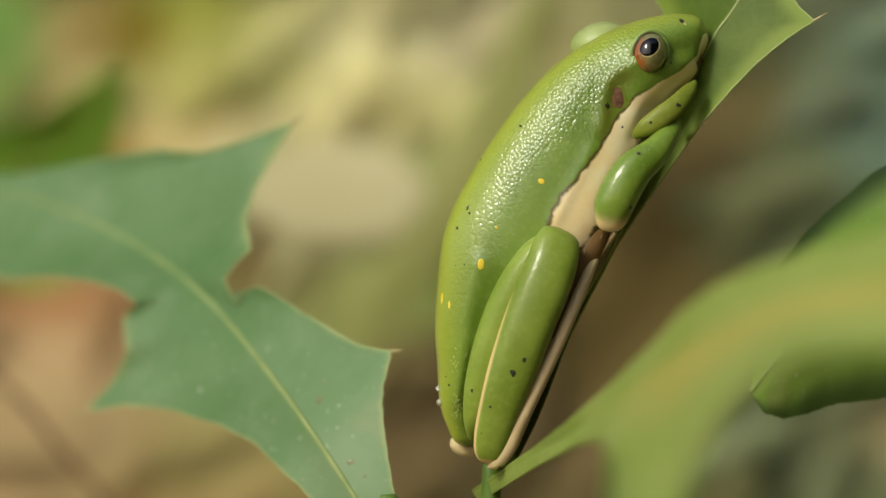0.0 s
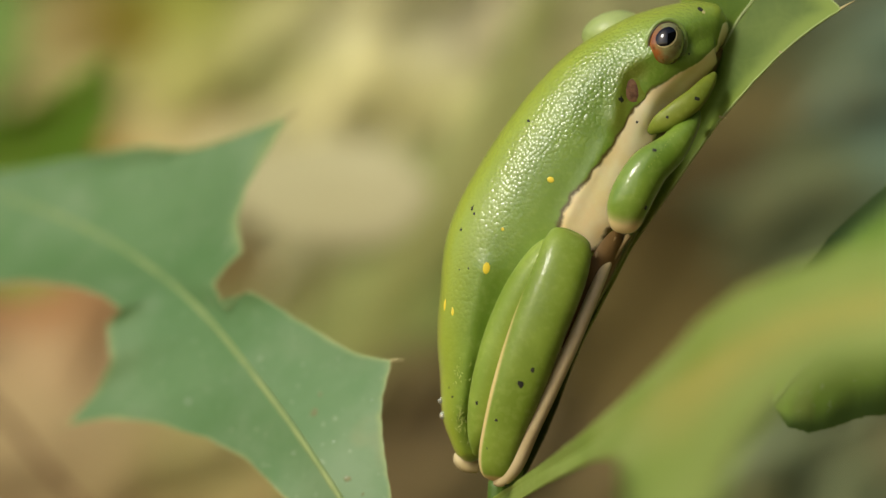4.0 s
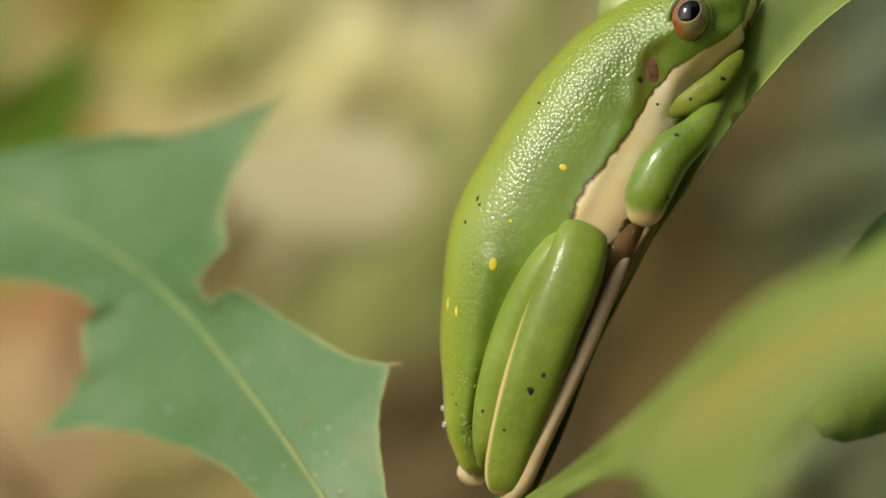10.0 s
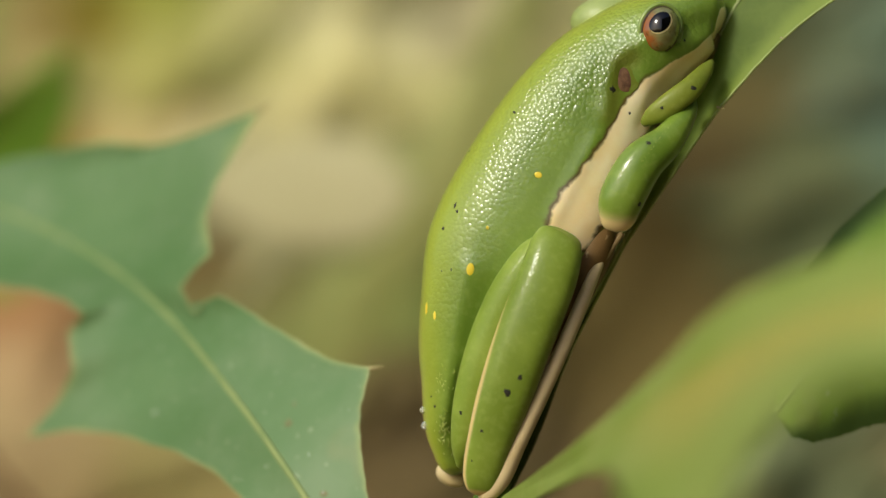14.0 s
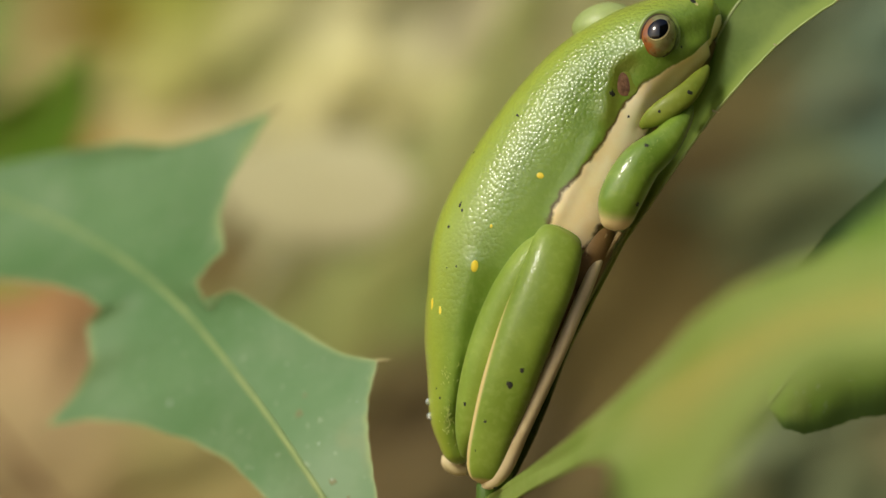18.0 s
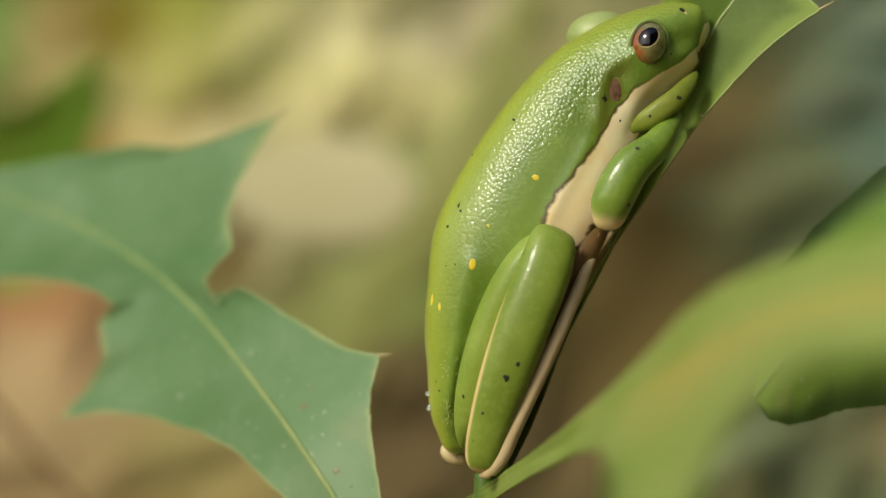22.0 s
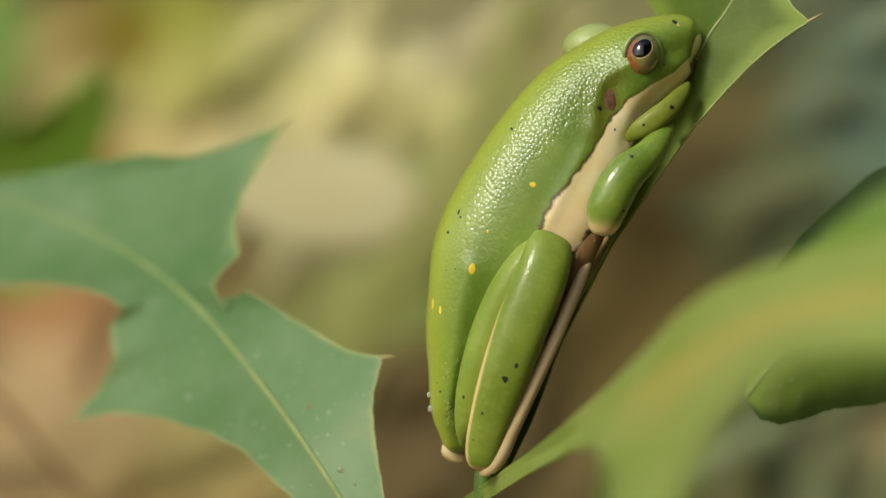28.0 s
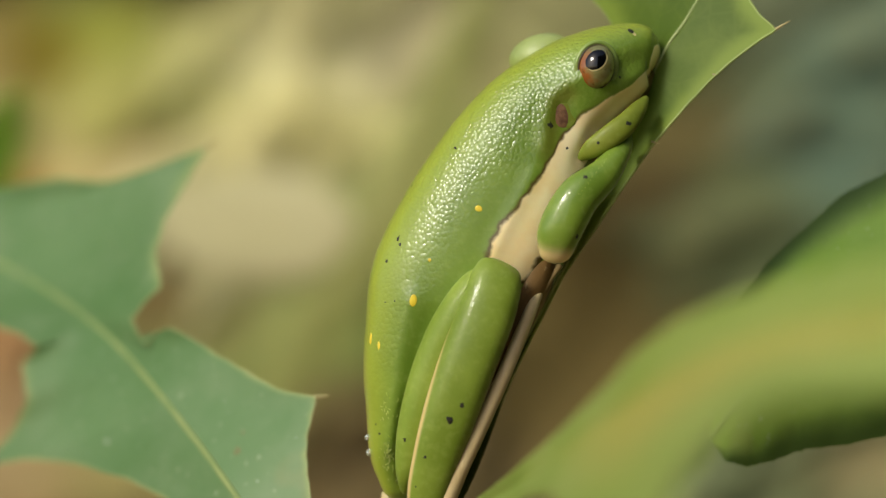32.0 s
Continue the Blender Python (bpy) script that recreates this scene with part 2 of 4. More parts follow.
M_SHADE_EDGE = soft_material("shade_leaf_margin", lin(48, 62, 20), lin(70, 84, 30), 500, 0.8, 0.2, 0.5)
M_STEM = soft_material("green_stem", lin(70, 98, 26), lin(92, 120, 40), 120, 0.5, 0.4, 0.3)
# paler than the blade: the rim's lit look is put into the colour
M_PERCH_LIT_EDGE = soft_material("perch_lit_margin", lin(138, 158, 74), lin(152, 168, 86), 300, 0.5)
M_BLIGHT = soft_material("leaf_blight", lin(116, 122, 82), lin(128, 128, 92), 900, 0.8, 0.2)
M_SCALE = soft_material("pale_scale", lin(150, 160, 140), lin(176, 184, 164), 900, 0.6)
M_EDGE = soft_material("leaf_margin", lin(150, 158, 100), lin(186, 182, 128), 260, 0.6)


# ---- building helpers ----
def mesh_object(name, verts, faces, material, smooth=True, attrs=None):
    me = bpy.data.meshes.new(name)
    me.from_pydata([tuple(c * MM for c in v) for v in verts], [], faces)
    if smooth:
        me.shade_smooth()
    me.materials.append(material)
    for key, values in (attrs or {}).items():
        a = me.attributes.new(key, "FLOAT", "POINT")
        a.data.foreach_set("value", values)
    me.update()
    return new(name, me)


def under(ob, parent, label=""):
    """Make ob, built in world coordinates, a part of parent."""
    ob.parent = parent
    ob.location = -parent.location if parent.parent is None else Vector((0, 0, 0))
    if label:
        tagged(ob, label)
    return ob


def thing(name, base, label, category, group=""):
    e = new(name)
    e.empty_display_size = 0.01
    e.location = Vector(base) * MM
    return tagged(e, label, category, group)


def glide(rows, f):
    """Catmull-Rom through rows of numbers at f in 0..1."""
    n = len(rows) - 1
    x = min(max(f, 0.0), 1.0) * n
    i = min(int(x), n - 1)
    k = x - i
    p0, p1, p2, p3 = (np.array(rows[min(max(j, 0), n)], float) for j in (i - 1, i, i + 1, i + 2))
    return 0.5 * (2 * p1 + (p2 - p0) * k + (2 * p0 - 5 * p1 + 4 * p2 - p3) * k * k + (3 * p1 - p0 - 3 * p2 + p3) * k ** 3)


def loft(sections, rings, segs, square=2.0, lean=0.0):
    """A rounded limb or body: sections of (centre, half width across the picture plane, half depth). Gives verts, faces and, for
    each vertex, how far along it lies and its turn round the axis (0: dorsal side, pi: belly side)."""
    rows = [(*c, a, b) for c, a, b in sections]
    verts, faces, along, turn = [], [], [], []
    for i in range(rings):
        f = i / (rings - 1)
        r = glide(rows, f)
        t = glide(rows, f + 0.01)[:3] - glide(rows, f - 0.01)[:3]
        t = Vector(t).normalized()
        across = t.cross(Vector((0, -1, 0))).normalized()
        deep = t.cross(across).normalized()
        if deep.y > 0:
            deep = -deep
        across, deep = across * math.cos(lean) + deep * math.sin(lean), deep * math.cos(lean) - across * math.sin(lean)
        for j in range(segs):
            w = 2 * math.pi * j / segs
            cs, sn = math.cos(w), math.sin(w)
            cs = math.copysign(abs(cs) ** (2 / square), cs)
            sn = math.copysign(abs(sn) ** (2 / square), sn)
            p = Vector(r[:3]) + across * (r[3] * cs) + deep * (r[4] * sn)
            verts.append(tuple(p)), along.append(f), turn.append(w)
        if i:
            o = (i - 1) * segs
            for j in range(segs):
                k = (j + 1) % segs
                faces.append((o + j, o + k, o + segs + k, o + segs + j))
    faces.append(tuple(reversed(range(segs))))
    faces.append(tuple(range((rings - 1) * segs, rings * segs)))
    return verts, faces, along, turn


def ball(centre, radii, turn=0.0, rings=14, segs=22, tilt=0.0):
    """An ellipsoid, turned by degrees in the picture plane."""
    m = Matrix.Rotation(radians(turn), 3, "Y") @ Matrix.Rotation(radians(tilt), 3, "Z")
    verts, faces = [], []
    for i in range(rings + 1):
        a = math.pi * i / rings
        for j in range(segs):
            b = 2 * math.pi * j / segs
            q = Vector((radii[0] * math.sin(a) * math.cos(b), radii[1] * math.cos(a), radii[2] * math.sin(a) * math.sin(b)))
            verts.append(tuple(Vector(centre) + m @ q))
        if i:
            o = (i - 1) * segs
            for j in range(segs):
                k = (j + 1) % segs
                faces.append((o + j, o + segs + j, o + segs + k, o + k))
    return verts, faces


def tube(points, radii, rings=30, segs=10):
    return loft([(p, r, r) for p, r in zip(points, radii)], rings, segs)[:2]


def ring_tube(centre, ra, rb, thick, turn=0.0, facing=(0, -1, 0), start=0.0, end=360.0, n=40, segs=10):
    """A rim: an elliptical ring, or an arc of one, that faces a direction."""
    d = Vector(facing).normalized()
    side = d.cross(Vector((0, 0, 1))).normalized()
    up = side.cross(d).normalized()
    ca, sa = math.cos(radians(turn)), math.sin(radians(turn))
    verts, faces = [], []
    closed = end - start >= 359.9
    for i in range(n + (0 if closed else 1)):
        w = radians(start + (end - start) * i / n)
        e = side * (ra * math.cos(w)) + up * (rb * math.sin(w))
        x, y = e.dot(side), e.dot(up)
        e = side * (x * ca - y * sa) + up * (x * sa + y * ca)
        out = e.normalized()
        k = 1.0 if closed else max(0.15, math.sin(math.pi * i / n)) ** 0.5
        for j in range(segs):
            q = 2 * math.pi * j / segs
            verts.append(tuple(Vector(centre) + e + out * (thick * k * math.cos(q)) + d * (thick * k * math.sin(q))))
    count = len(verts) // segs
    for i in range(count if closed else count - 1):
        for j in range(segs):
            a, b = i * segs, ((i + 1) % count) * segs
            k = (j + 1) % segs
            faces.append((a + j, a + k, b + k, b + j))
    return verts, faces


def cap(centre, radii, turn, ox, oz, a, b, tilt, inner, outer, lift):
    """An elliptical patch that lies on an ellipsoid's near face, its middle at (ox, oz) from the centre."""
    c, sn = math.cos(radians(tilt)), math.sin(radians(tilt))
    ct, st = math.cos(radians(turn)), math.sin(radians(turn))
    verts, faces, rings, segs = [], [], 9, 48
    for i in range(rings):
        r = max(inner, 0.001) + (outer - inner) * i / (rings - 1)
        for j in range(segs):
            w = 2 * math.pi * j / segs
            u, v = r * a * math.cos(w), r * b * math.sin(w)
            x, z = ox + u * c - v * sn, oz + u * sn + v * c
            lx, lz = x * ct - z * st, x * st + z * ct
            d = math.sqrt(max(0.01, 1 - (lx / radii[0]) ** 2 - (lz / radii[2]) ** 2))
            verts.append((centre[0] + x, centre[1] - radii[1] * d - lift, centre[2] + z))
        if i:
            o = (i - 1) * segs
            for j in range(segs):
                k = (j + 1) % segs
                faces.append((o + j, o + k, o + segs + k, o + segs + j))
    return verts, faces


def blade(midrib, left, right, rows=90, cols=14, cup=0.0, ripple=0.25, seed=0.0, nibble=0.12):
    """A spiny leaf blade: midrib points, and for each margin the spine tips as (place along 0..1, point, sag towards the rib)."""
    def margin(tips, f, m):
        for (f0, p0, s0), (f1, p1, s1) in zip(tips, tips[1:]):
            if f <= f1 + 1e-9:
                k = (f - f0) / max(f1 - f0, 1e-6)
                p = Vector(p0).lerp(Vector(p1), k)
                pull = s0 * math.sin(math.pi * k) ** 0.75
                return p.lerp(Vector(m), pull)
        return Vector(tips[-1][1])

    verts, faces = [], []
    width = 2 * cols + 1
    for i in range(rows):
        f = i / (rows - 1)
        m = Vector(glide(midrib, f))
        a, b = margin(left, f, m), margin(right, f, m)
        for e, o in ((a, 3.0), (b, 17.0)):
            out = (e - m).normalized()
            wob = noise.noise(Vector((f * 60, seed, o))) + 0.6 * noise.noise(Vector((f * 22, seed + 4, o)))
            e += out * (nibble * wob)
        for j in range(width):
            e, w = (a, (cols - j) / cols) if j < cols else (b, (j - cols) / cols)
            p = m.lerp(e, w)
            p.y += cup * w * w
            p += Vector((0, 1, 0.3)) * (ripple * noise.noise(Vector((p.x * 0.12, seed, p.z * 0.12))) * min(1, 3 * w))
            p.y -= 0.35 * ripple * math.cos(w * 3.1) * math.sin(f * 38 + w * 5)
            verts.append(tuple(p))
        if i:
            o = (i - 1) * width
            for j in range(width - 1):
                faces.append((o + j, o + j + 1, o + width + j + 1, o + width + j))
    return verts, faces


def add_leaf(plant, material, rib_material, midrib, left, right, rib=0.35, label="", thick=0.22, cup=0.0, ripple=0.25, seed=0.0, veins=True, vein_size=1.0, rib_end=0.4, rib_lift=-0.12, edge=None, edge_r=0.13, nibble=0.12, shade_edge=False):
    v, f = blade(midrib, left, right, cup=cup, ripple=ripple, seed=seed, nibble=nibble)
    leaf = under(mesh_object("leaf", v, f, material, attrs={"rim": [abs(k % 29 - 14) / 14 for k in range(len(v))], "along": [(k // 29) / 89 for k in range(len(v))]}), plant, label)
    s = leaf.modifiers.new("thickness", "SOLIDIFY")
    s.thickness = thick * MM
    s.offset = 0
    leaf.modifiers.new("crisp_edge", "EDGE_SPLIT").split_angle = radians(40)
    first = 4 if rib_end > 1 else 0
    pts = [glide(midrib, i / 12) + np.array((0, rib_lift, 0)) for i in range(first, 13)]
    v2, f2 = tube(pts, [rib * (1.0 + (rib_end - 1.0) * i / 12) * (min(1.0, 0.05 + 0.22 * (i - first)) if first else 1.0) for i in range(first, 13)], 50, 10)
    under(mesh_object("midrib", v2, f2, rib_material), leaf)
    width = 29
    if veins:
        for side in (-1, 1):
            for k in range(7):
                i0 = 6 + 11 * k
                line = []
                for c in range(12):
                    i = min(i0 + c, 89)
                    q = v[i * width + 14 + side * c]
                    line.append((q[0], q[1] + rib_lift * 0.6, q[2]))
                w2, g2 = tube(line, [rib * vein_size * (0.34 - 0.02 * c) for c in range(12)], 20, 6)
                under(mesh_object("vein", w2, g2, rib_material), leaf)
    if edge:
        for col in (0, width - 1):
            line = [v[i * width + col] for i in range(0, 90)]
            w2, g2 = tube(line, [edge_r * (1.0 if edge_r > 0.12 else 0.75 + 0.5 * noise.noise(Vector((k * 0.2, seed, 1)))) * (1.0 if edge_r < 0.2 else min(1.0, max(0.08, (k - 38) / 25))) for k in range(90)], 180, 8)
            under(mesh_object("margin", w2, g2, edge), leaf)
    # dark tube along the lower margin, painting the shade beside the frog's foot
    if shade_edge:
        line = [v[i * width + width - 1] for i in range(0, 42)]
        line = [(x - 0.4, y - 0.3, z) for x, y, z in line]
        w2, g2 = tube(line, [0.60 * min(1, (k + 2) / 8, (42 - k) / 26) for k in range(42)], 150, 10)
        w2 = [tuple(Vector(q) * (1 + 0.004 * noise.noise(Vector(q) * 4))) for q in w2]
        under(mesh_object("margin", w2, g2, M_SHADE_EDGE), leaf, "dark strip that stands for shade along the leaf edge")
    return leaf


def leaf_marks(leaf, name, places, material, label=""):
    """Small flat flecks that lie on the near face of a leaf: places of (x, z, half width, half height)."""
    me = leaf.data
    tree = BVHTree.FromPolygons([v.co.copy() for v in me.vertices], [tuple(p.vertices) for p in me.polygons])
    for x, z, ra, rb in places:
        hit, normal, _, _ = tree.ray_cast(Vector((x * MM, -0.2, z * MM)), Vector((0, 1, 0)))
        if hit:
            normal = normal if normal.y < 0 else -normal
            rot = (-normal).to_track_quat("Y", "Z").to_matrix()
            q, g = ball((0, 0, 0), (ra, 0.02, rb), 0, 6, 12)
            lift = hit / MM + normal * 0.07
            q = [tuple(lift + rot @ (Vector(v) * (0.9 + 0.5 * noise.noise(Vector(v) * 3 + Vector((x, 0, z)))))) for v in q]
            under(mesh_object(name, q, g, material), leaf, label)


def spines(leaf, tips):
    """Stiff straw-coloured spines at the tips of the lobes."""
    for a, b, r in tips:
        mid = tuple((x + y) / 2 for x, y in zip(a, b))
        v, f = tube([a, mid, b], [r, r * 0.6, r * 0.15], 10, 8)
        under(mesh_object("spine", v, f, M_SPINE), leaf)


# ---- ground and distance ----
def ground():
    n = Nodes("leaf_litter", 0.9, 0.2)
    c = n.mix(n.span(n.noise(9, 6), 0.35, 0.65), lin(110, 84, 52), lin(150, 124, 80))
    n.base(n.mix(n.span(n.noise(60, 4), 0.5, 0.75), c, lin(86, 92, 44)))
    n.bump(n.noise(30, 5), 0.6, 0.02)
    size, verts, faces, count = 900000.0, [], [], 41
    for i in range(count):
        for j in range(count):
            u, v = (i / (count - 1) * 2 - 1), (j / (count - 1) * 2 - 1)
            x, y = size * u ** 5, size * v ** 5
            verts.append((x, y, -760 + 30 * noise.noise(Vector((x * 0.002, y * 0.002, 0)))))
    for i in range(count - 1):
        for j in range(count - 1):
            a = i * count + j
            faces.append((a, a + count, a + count + 1, a + 1))
    ob = mesh_object("ground", verts, faces, n.m)
    tagged(ob, "brown leaf litter on the woodland floor", "ground", kind="structure")


PATCHES = []


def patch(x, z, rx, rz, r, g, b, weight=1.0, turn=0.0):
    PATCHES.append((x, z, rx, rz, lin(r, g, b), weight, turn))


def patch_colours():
    """Soft bright and dark patches of colour for the bank: centre and size in the plane of the backdrop, colour,
    strength.
    """
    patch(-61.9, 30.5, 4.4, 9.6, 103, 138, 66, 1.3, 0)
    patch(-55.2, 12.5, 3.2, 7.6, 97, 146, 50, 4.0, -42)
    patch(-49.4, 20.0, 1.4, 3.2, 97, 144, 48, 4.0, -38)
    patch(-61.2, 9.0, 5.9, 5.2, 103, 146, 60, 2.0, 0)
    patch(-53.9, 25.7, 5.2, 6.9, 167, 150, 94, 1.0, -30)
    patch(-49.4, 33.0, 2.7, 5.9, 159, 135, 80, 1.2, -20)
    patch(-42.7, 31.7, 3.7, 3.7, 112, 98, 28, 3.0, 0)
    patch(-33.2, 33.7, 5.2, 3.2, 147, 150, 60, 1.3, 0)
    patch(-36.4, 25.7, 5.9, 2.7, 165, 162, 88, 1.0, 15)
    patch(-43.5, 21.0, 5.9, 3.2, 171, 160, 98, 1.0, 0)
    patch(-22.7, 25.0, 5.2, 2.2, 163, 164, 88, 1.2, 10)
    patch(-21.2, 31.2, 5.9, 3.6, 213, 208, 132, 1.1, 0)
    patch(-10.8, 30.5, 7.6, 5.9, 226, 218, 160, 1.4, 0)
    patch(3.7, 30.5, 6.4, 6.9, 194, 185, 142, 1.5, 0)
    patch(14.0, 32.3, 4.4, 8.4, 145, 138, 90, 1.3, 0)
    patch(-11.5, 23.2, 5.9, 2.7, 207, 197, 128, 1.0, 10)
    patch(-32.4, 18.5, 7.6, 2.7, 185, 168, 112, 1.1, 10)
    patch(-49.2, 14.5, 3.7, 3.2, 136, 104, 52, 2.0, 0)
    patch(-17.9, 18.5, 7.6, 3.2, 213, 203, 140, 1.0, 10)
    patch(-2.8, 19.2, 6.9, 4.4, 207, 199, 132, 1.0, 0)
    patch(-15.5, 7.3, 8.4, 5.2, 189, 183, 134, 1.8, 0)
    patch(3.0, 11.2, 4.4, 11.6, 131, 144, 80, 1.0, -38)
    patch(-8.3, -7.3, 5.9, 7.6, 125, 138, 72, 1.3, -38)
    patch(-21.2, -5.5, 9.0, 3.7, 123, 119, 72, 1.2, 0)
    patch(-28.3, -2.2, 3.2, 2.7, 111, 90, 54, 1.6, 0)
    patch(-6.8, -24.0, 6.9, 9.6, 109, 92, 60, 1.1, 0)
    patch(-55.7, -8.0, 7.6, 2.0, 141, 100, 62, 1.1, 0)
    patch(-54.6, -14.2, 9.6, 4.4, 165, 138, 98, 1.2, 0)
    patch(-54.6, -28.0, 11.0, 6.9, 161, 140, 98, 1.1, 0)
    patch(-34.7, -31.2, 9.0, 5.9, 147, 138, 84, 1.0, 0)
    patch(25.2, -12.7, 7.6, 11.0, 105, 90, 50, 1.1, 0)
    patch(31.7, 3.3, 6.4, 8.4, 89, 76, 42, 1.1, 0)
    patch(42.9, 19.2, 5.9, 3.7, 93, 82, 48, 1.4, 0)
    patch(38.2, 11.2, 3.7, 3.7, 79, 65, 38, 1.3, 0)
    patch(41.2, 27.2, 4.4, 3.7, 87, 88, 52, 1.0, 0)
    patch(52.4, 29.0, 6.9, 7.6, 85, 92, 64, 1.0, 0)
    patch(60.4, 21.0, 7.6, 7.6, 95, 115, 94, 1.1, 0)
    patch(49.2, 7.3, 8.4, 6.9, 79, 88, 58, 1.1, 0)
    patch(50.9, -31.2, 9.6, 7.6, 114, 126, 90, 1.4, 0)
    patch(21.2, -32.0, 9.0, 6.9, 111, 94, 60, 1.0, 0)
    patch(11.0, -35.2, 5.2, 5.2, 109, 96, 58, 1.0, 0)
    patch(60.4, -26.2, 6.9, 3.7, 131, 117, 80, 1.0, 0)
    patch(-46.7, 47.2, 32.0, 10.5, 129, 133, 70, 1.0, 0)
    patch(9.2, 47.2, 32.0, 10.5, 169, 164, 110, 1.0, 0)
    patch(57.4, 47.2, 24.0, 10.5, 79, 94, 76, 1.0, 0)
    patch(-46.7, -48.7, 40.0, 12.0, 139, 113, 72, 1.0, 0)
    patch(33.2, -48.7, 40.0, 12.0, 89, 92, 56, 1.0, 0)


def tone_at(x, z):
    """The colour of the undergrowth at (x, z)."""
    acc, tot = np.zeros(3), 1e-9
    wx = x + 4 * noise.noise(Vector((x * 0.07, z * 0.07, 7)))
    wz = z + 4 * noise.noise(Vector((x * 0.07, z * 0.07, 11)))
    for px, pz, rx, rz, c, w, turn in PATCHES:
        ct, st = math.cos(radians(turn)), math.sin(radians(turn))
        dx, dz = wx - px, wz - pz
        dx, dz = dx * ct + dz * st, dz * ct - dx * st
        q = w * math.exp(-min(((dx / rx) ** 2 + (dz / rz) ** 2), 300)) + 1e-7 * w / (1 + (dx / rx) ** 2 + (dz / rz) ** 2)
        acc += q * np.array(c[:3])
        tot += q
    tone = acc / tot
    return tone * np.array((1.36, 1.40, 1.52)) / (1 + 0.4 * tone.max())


def bank_depth(x, z):
    return 220 + 14 * noise.noise(Vector((x * 0.012, z * 0.012, 3))) + 6 * noise.noise(Vector((x * 0.04, z * 0.04, 5))) + 0.00035 * x * x


def tinted(ob, cols):
    a = ob.data.attributes.new("tone", "FLOAT_COLOR", "POINT")
    a.data.foreach_set("color", [c for col in cols for c in (*col, 1.0)])


def bank():
    """The undergrowth behind the shrub: a bank of soil and low growth that rises from the ground, out of focus."""
    patch_colours()
    nx, nz = 170, 130
    verts, faces, cols = [], [], []
    for i in range(nx):
        for j in range(nz):
            u, w = 2 * i / (nx - 1) - 1, 2 * j / (nz - 1) - 1
            x, z = 150 * u + 1050 * u ** 5, 110 * w + 720 * w ** 5
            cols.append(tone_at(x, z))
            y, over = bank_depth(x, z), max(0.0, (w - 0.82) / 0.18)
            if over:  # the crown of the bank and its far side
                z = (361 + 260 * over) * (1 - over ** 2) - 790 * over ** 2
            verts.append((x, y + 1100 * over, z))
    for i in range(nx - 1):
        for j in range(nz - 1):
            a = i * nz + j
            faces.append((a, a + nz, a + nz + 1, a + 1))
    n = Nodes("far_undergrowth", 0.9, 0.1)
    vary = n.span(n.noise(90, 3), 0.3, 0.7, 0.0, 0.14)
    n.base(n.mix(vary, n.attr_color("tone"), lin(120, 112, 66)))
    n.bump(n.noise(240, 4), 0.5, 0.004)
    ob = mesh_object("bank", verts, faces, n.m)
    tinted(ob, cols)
    tagged(ob, "bank of dry grass, soil and low foliage, out of focus", "undergrowth", kind="structure")


def dry_grass():
    """Loose dry blades and leaf scraps that stand out from the bank."""
    rng = random.Random(12)
    n = Nodes("dry_blades", 0.8, 0.2)
    n.base(n.mix(n.span(n.noise(160, 3), 0.3, 0.7, 0.0, 0.3), n.attr_color("tone"), lin(128, 118, 72)))
    verts, faces, cols = [], [], []
    for k in range(180):
        x, z = rng.uniform(-95, 95), rng.uniform(-62, 62)
        lean = radians(rng.gauss(38, 26))
        long, wide = rng.uniform(8, 26), rng.uniform(0.8, 3.2)
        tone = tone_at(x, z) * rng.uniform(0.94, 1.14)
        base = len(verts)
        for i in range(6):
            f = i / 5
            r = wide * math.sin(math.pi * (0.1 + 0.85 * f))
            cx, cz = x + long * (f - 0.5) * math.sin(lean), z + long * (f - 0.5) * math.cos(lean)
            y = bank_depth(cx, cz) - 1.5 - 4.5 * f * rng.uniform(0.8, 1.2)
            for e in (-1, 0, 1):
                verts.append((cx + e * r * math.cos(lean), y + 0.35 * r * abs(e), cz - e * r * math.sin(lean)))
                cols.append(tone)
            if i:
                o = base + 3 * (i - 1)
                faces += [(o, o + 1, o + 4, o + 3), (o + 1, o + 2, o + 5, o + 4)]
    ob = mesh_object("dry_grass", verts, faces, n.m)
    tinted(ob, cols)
    tagged(ob, "loose dry grass blades and leaf scraps on the bank", "dry grass", kind="stuff")


def shade_wall():
    """Unseen wall of dim woodland, added to block sky light on one side and behind."""
    n = Nodes("dim_shade_wall", 0.9, 0.1)
    c = n.mix(n.span(n.noise(5, 5), 0.35, 0.65), lin(44, 52, 28), lin(74, 84, 48))
    n.base(n.mix(n.span(n.noise(14, 4), 0.5, 0.7), c, lin(70, 58, 40)))
    n.bump(n.noise(20, 5), 0.8, 0.03)
    verts, faces, na, nz = [], [], 48, 20
    for i in range(na):
        a = radians(36 + 140 * i / (na - 1))
        for j in range(nz):
            z = -790 + 2900 * j / (nz - 1)
            r = 1590 + 90 * noise.noise(Vector((a * 3, z * 0.004, 1.0))) * (0 if i == 0 else 1) + 0.12 * max(z, 0)
            verts.append((r * math.sin(a), r * math.cos(a), z + 120 * noise.noise(Vector((a * 5, 2.0, 0)))))
    for i in range(na - 1):
        for j in range(nz - 1):
            a = i * nz + j
            faces.append((a, a + nz, a + nz + 1, a + 1))
    tagged(mesh_object("backdrop_shade_wall", verts, faces, n.m), "unseen wall of dim woodland, added to block sky light", "backdrop", kind="structure")


ground()
bank()
dry_grass()
shade_wall()


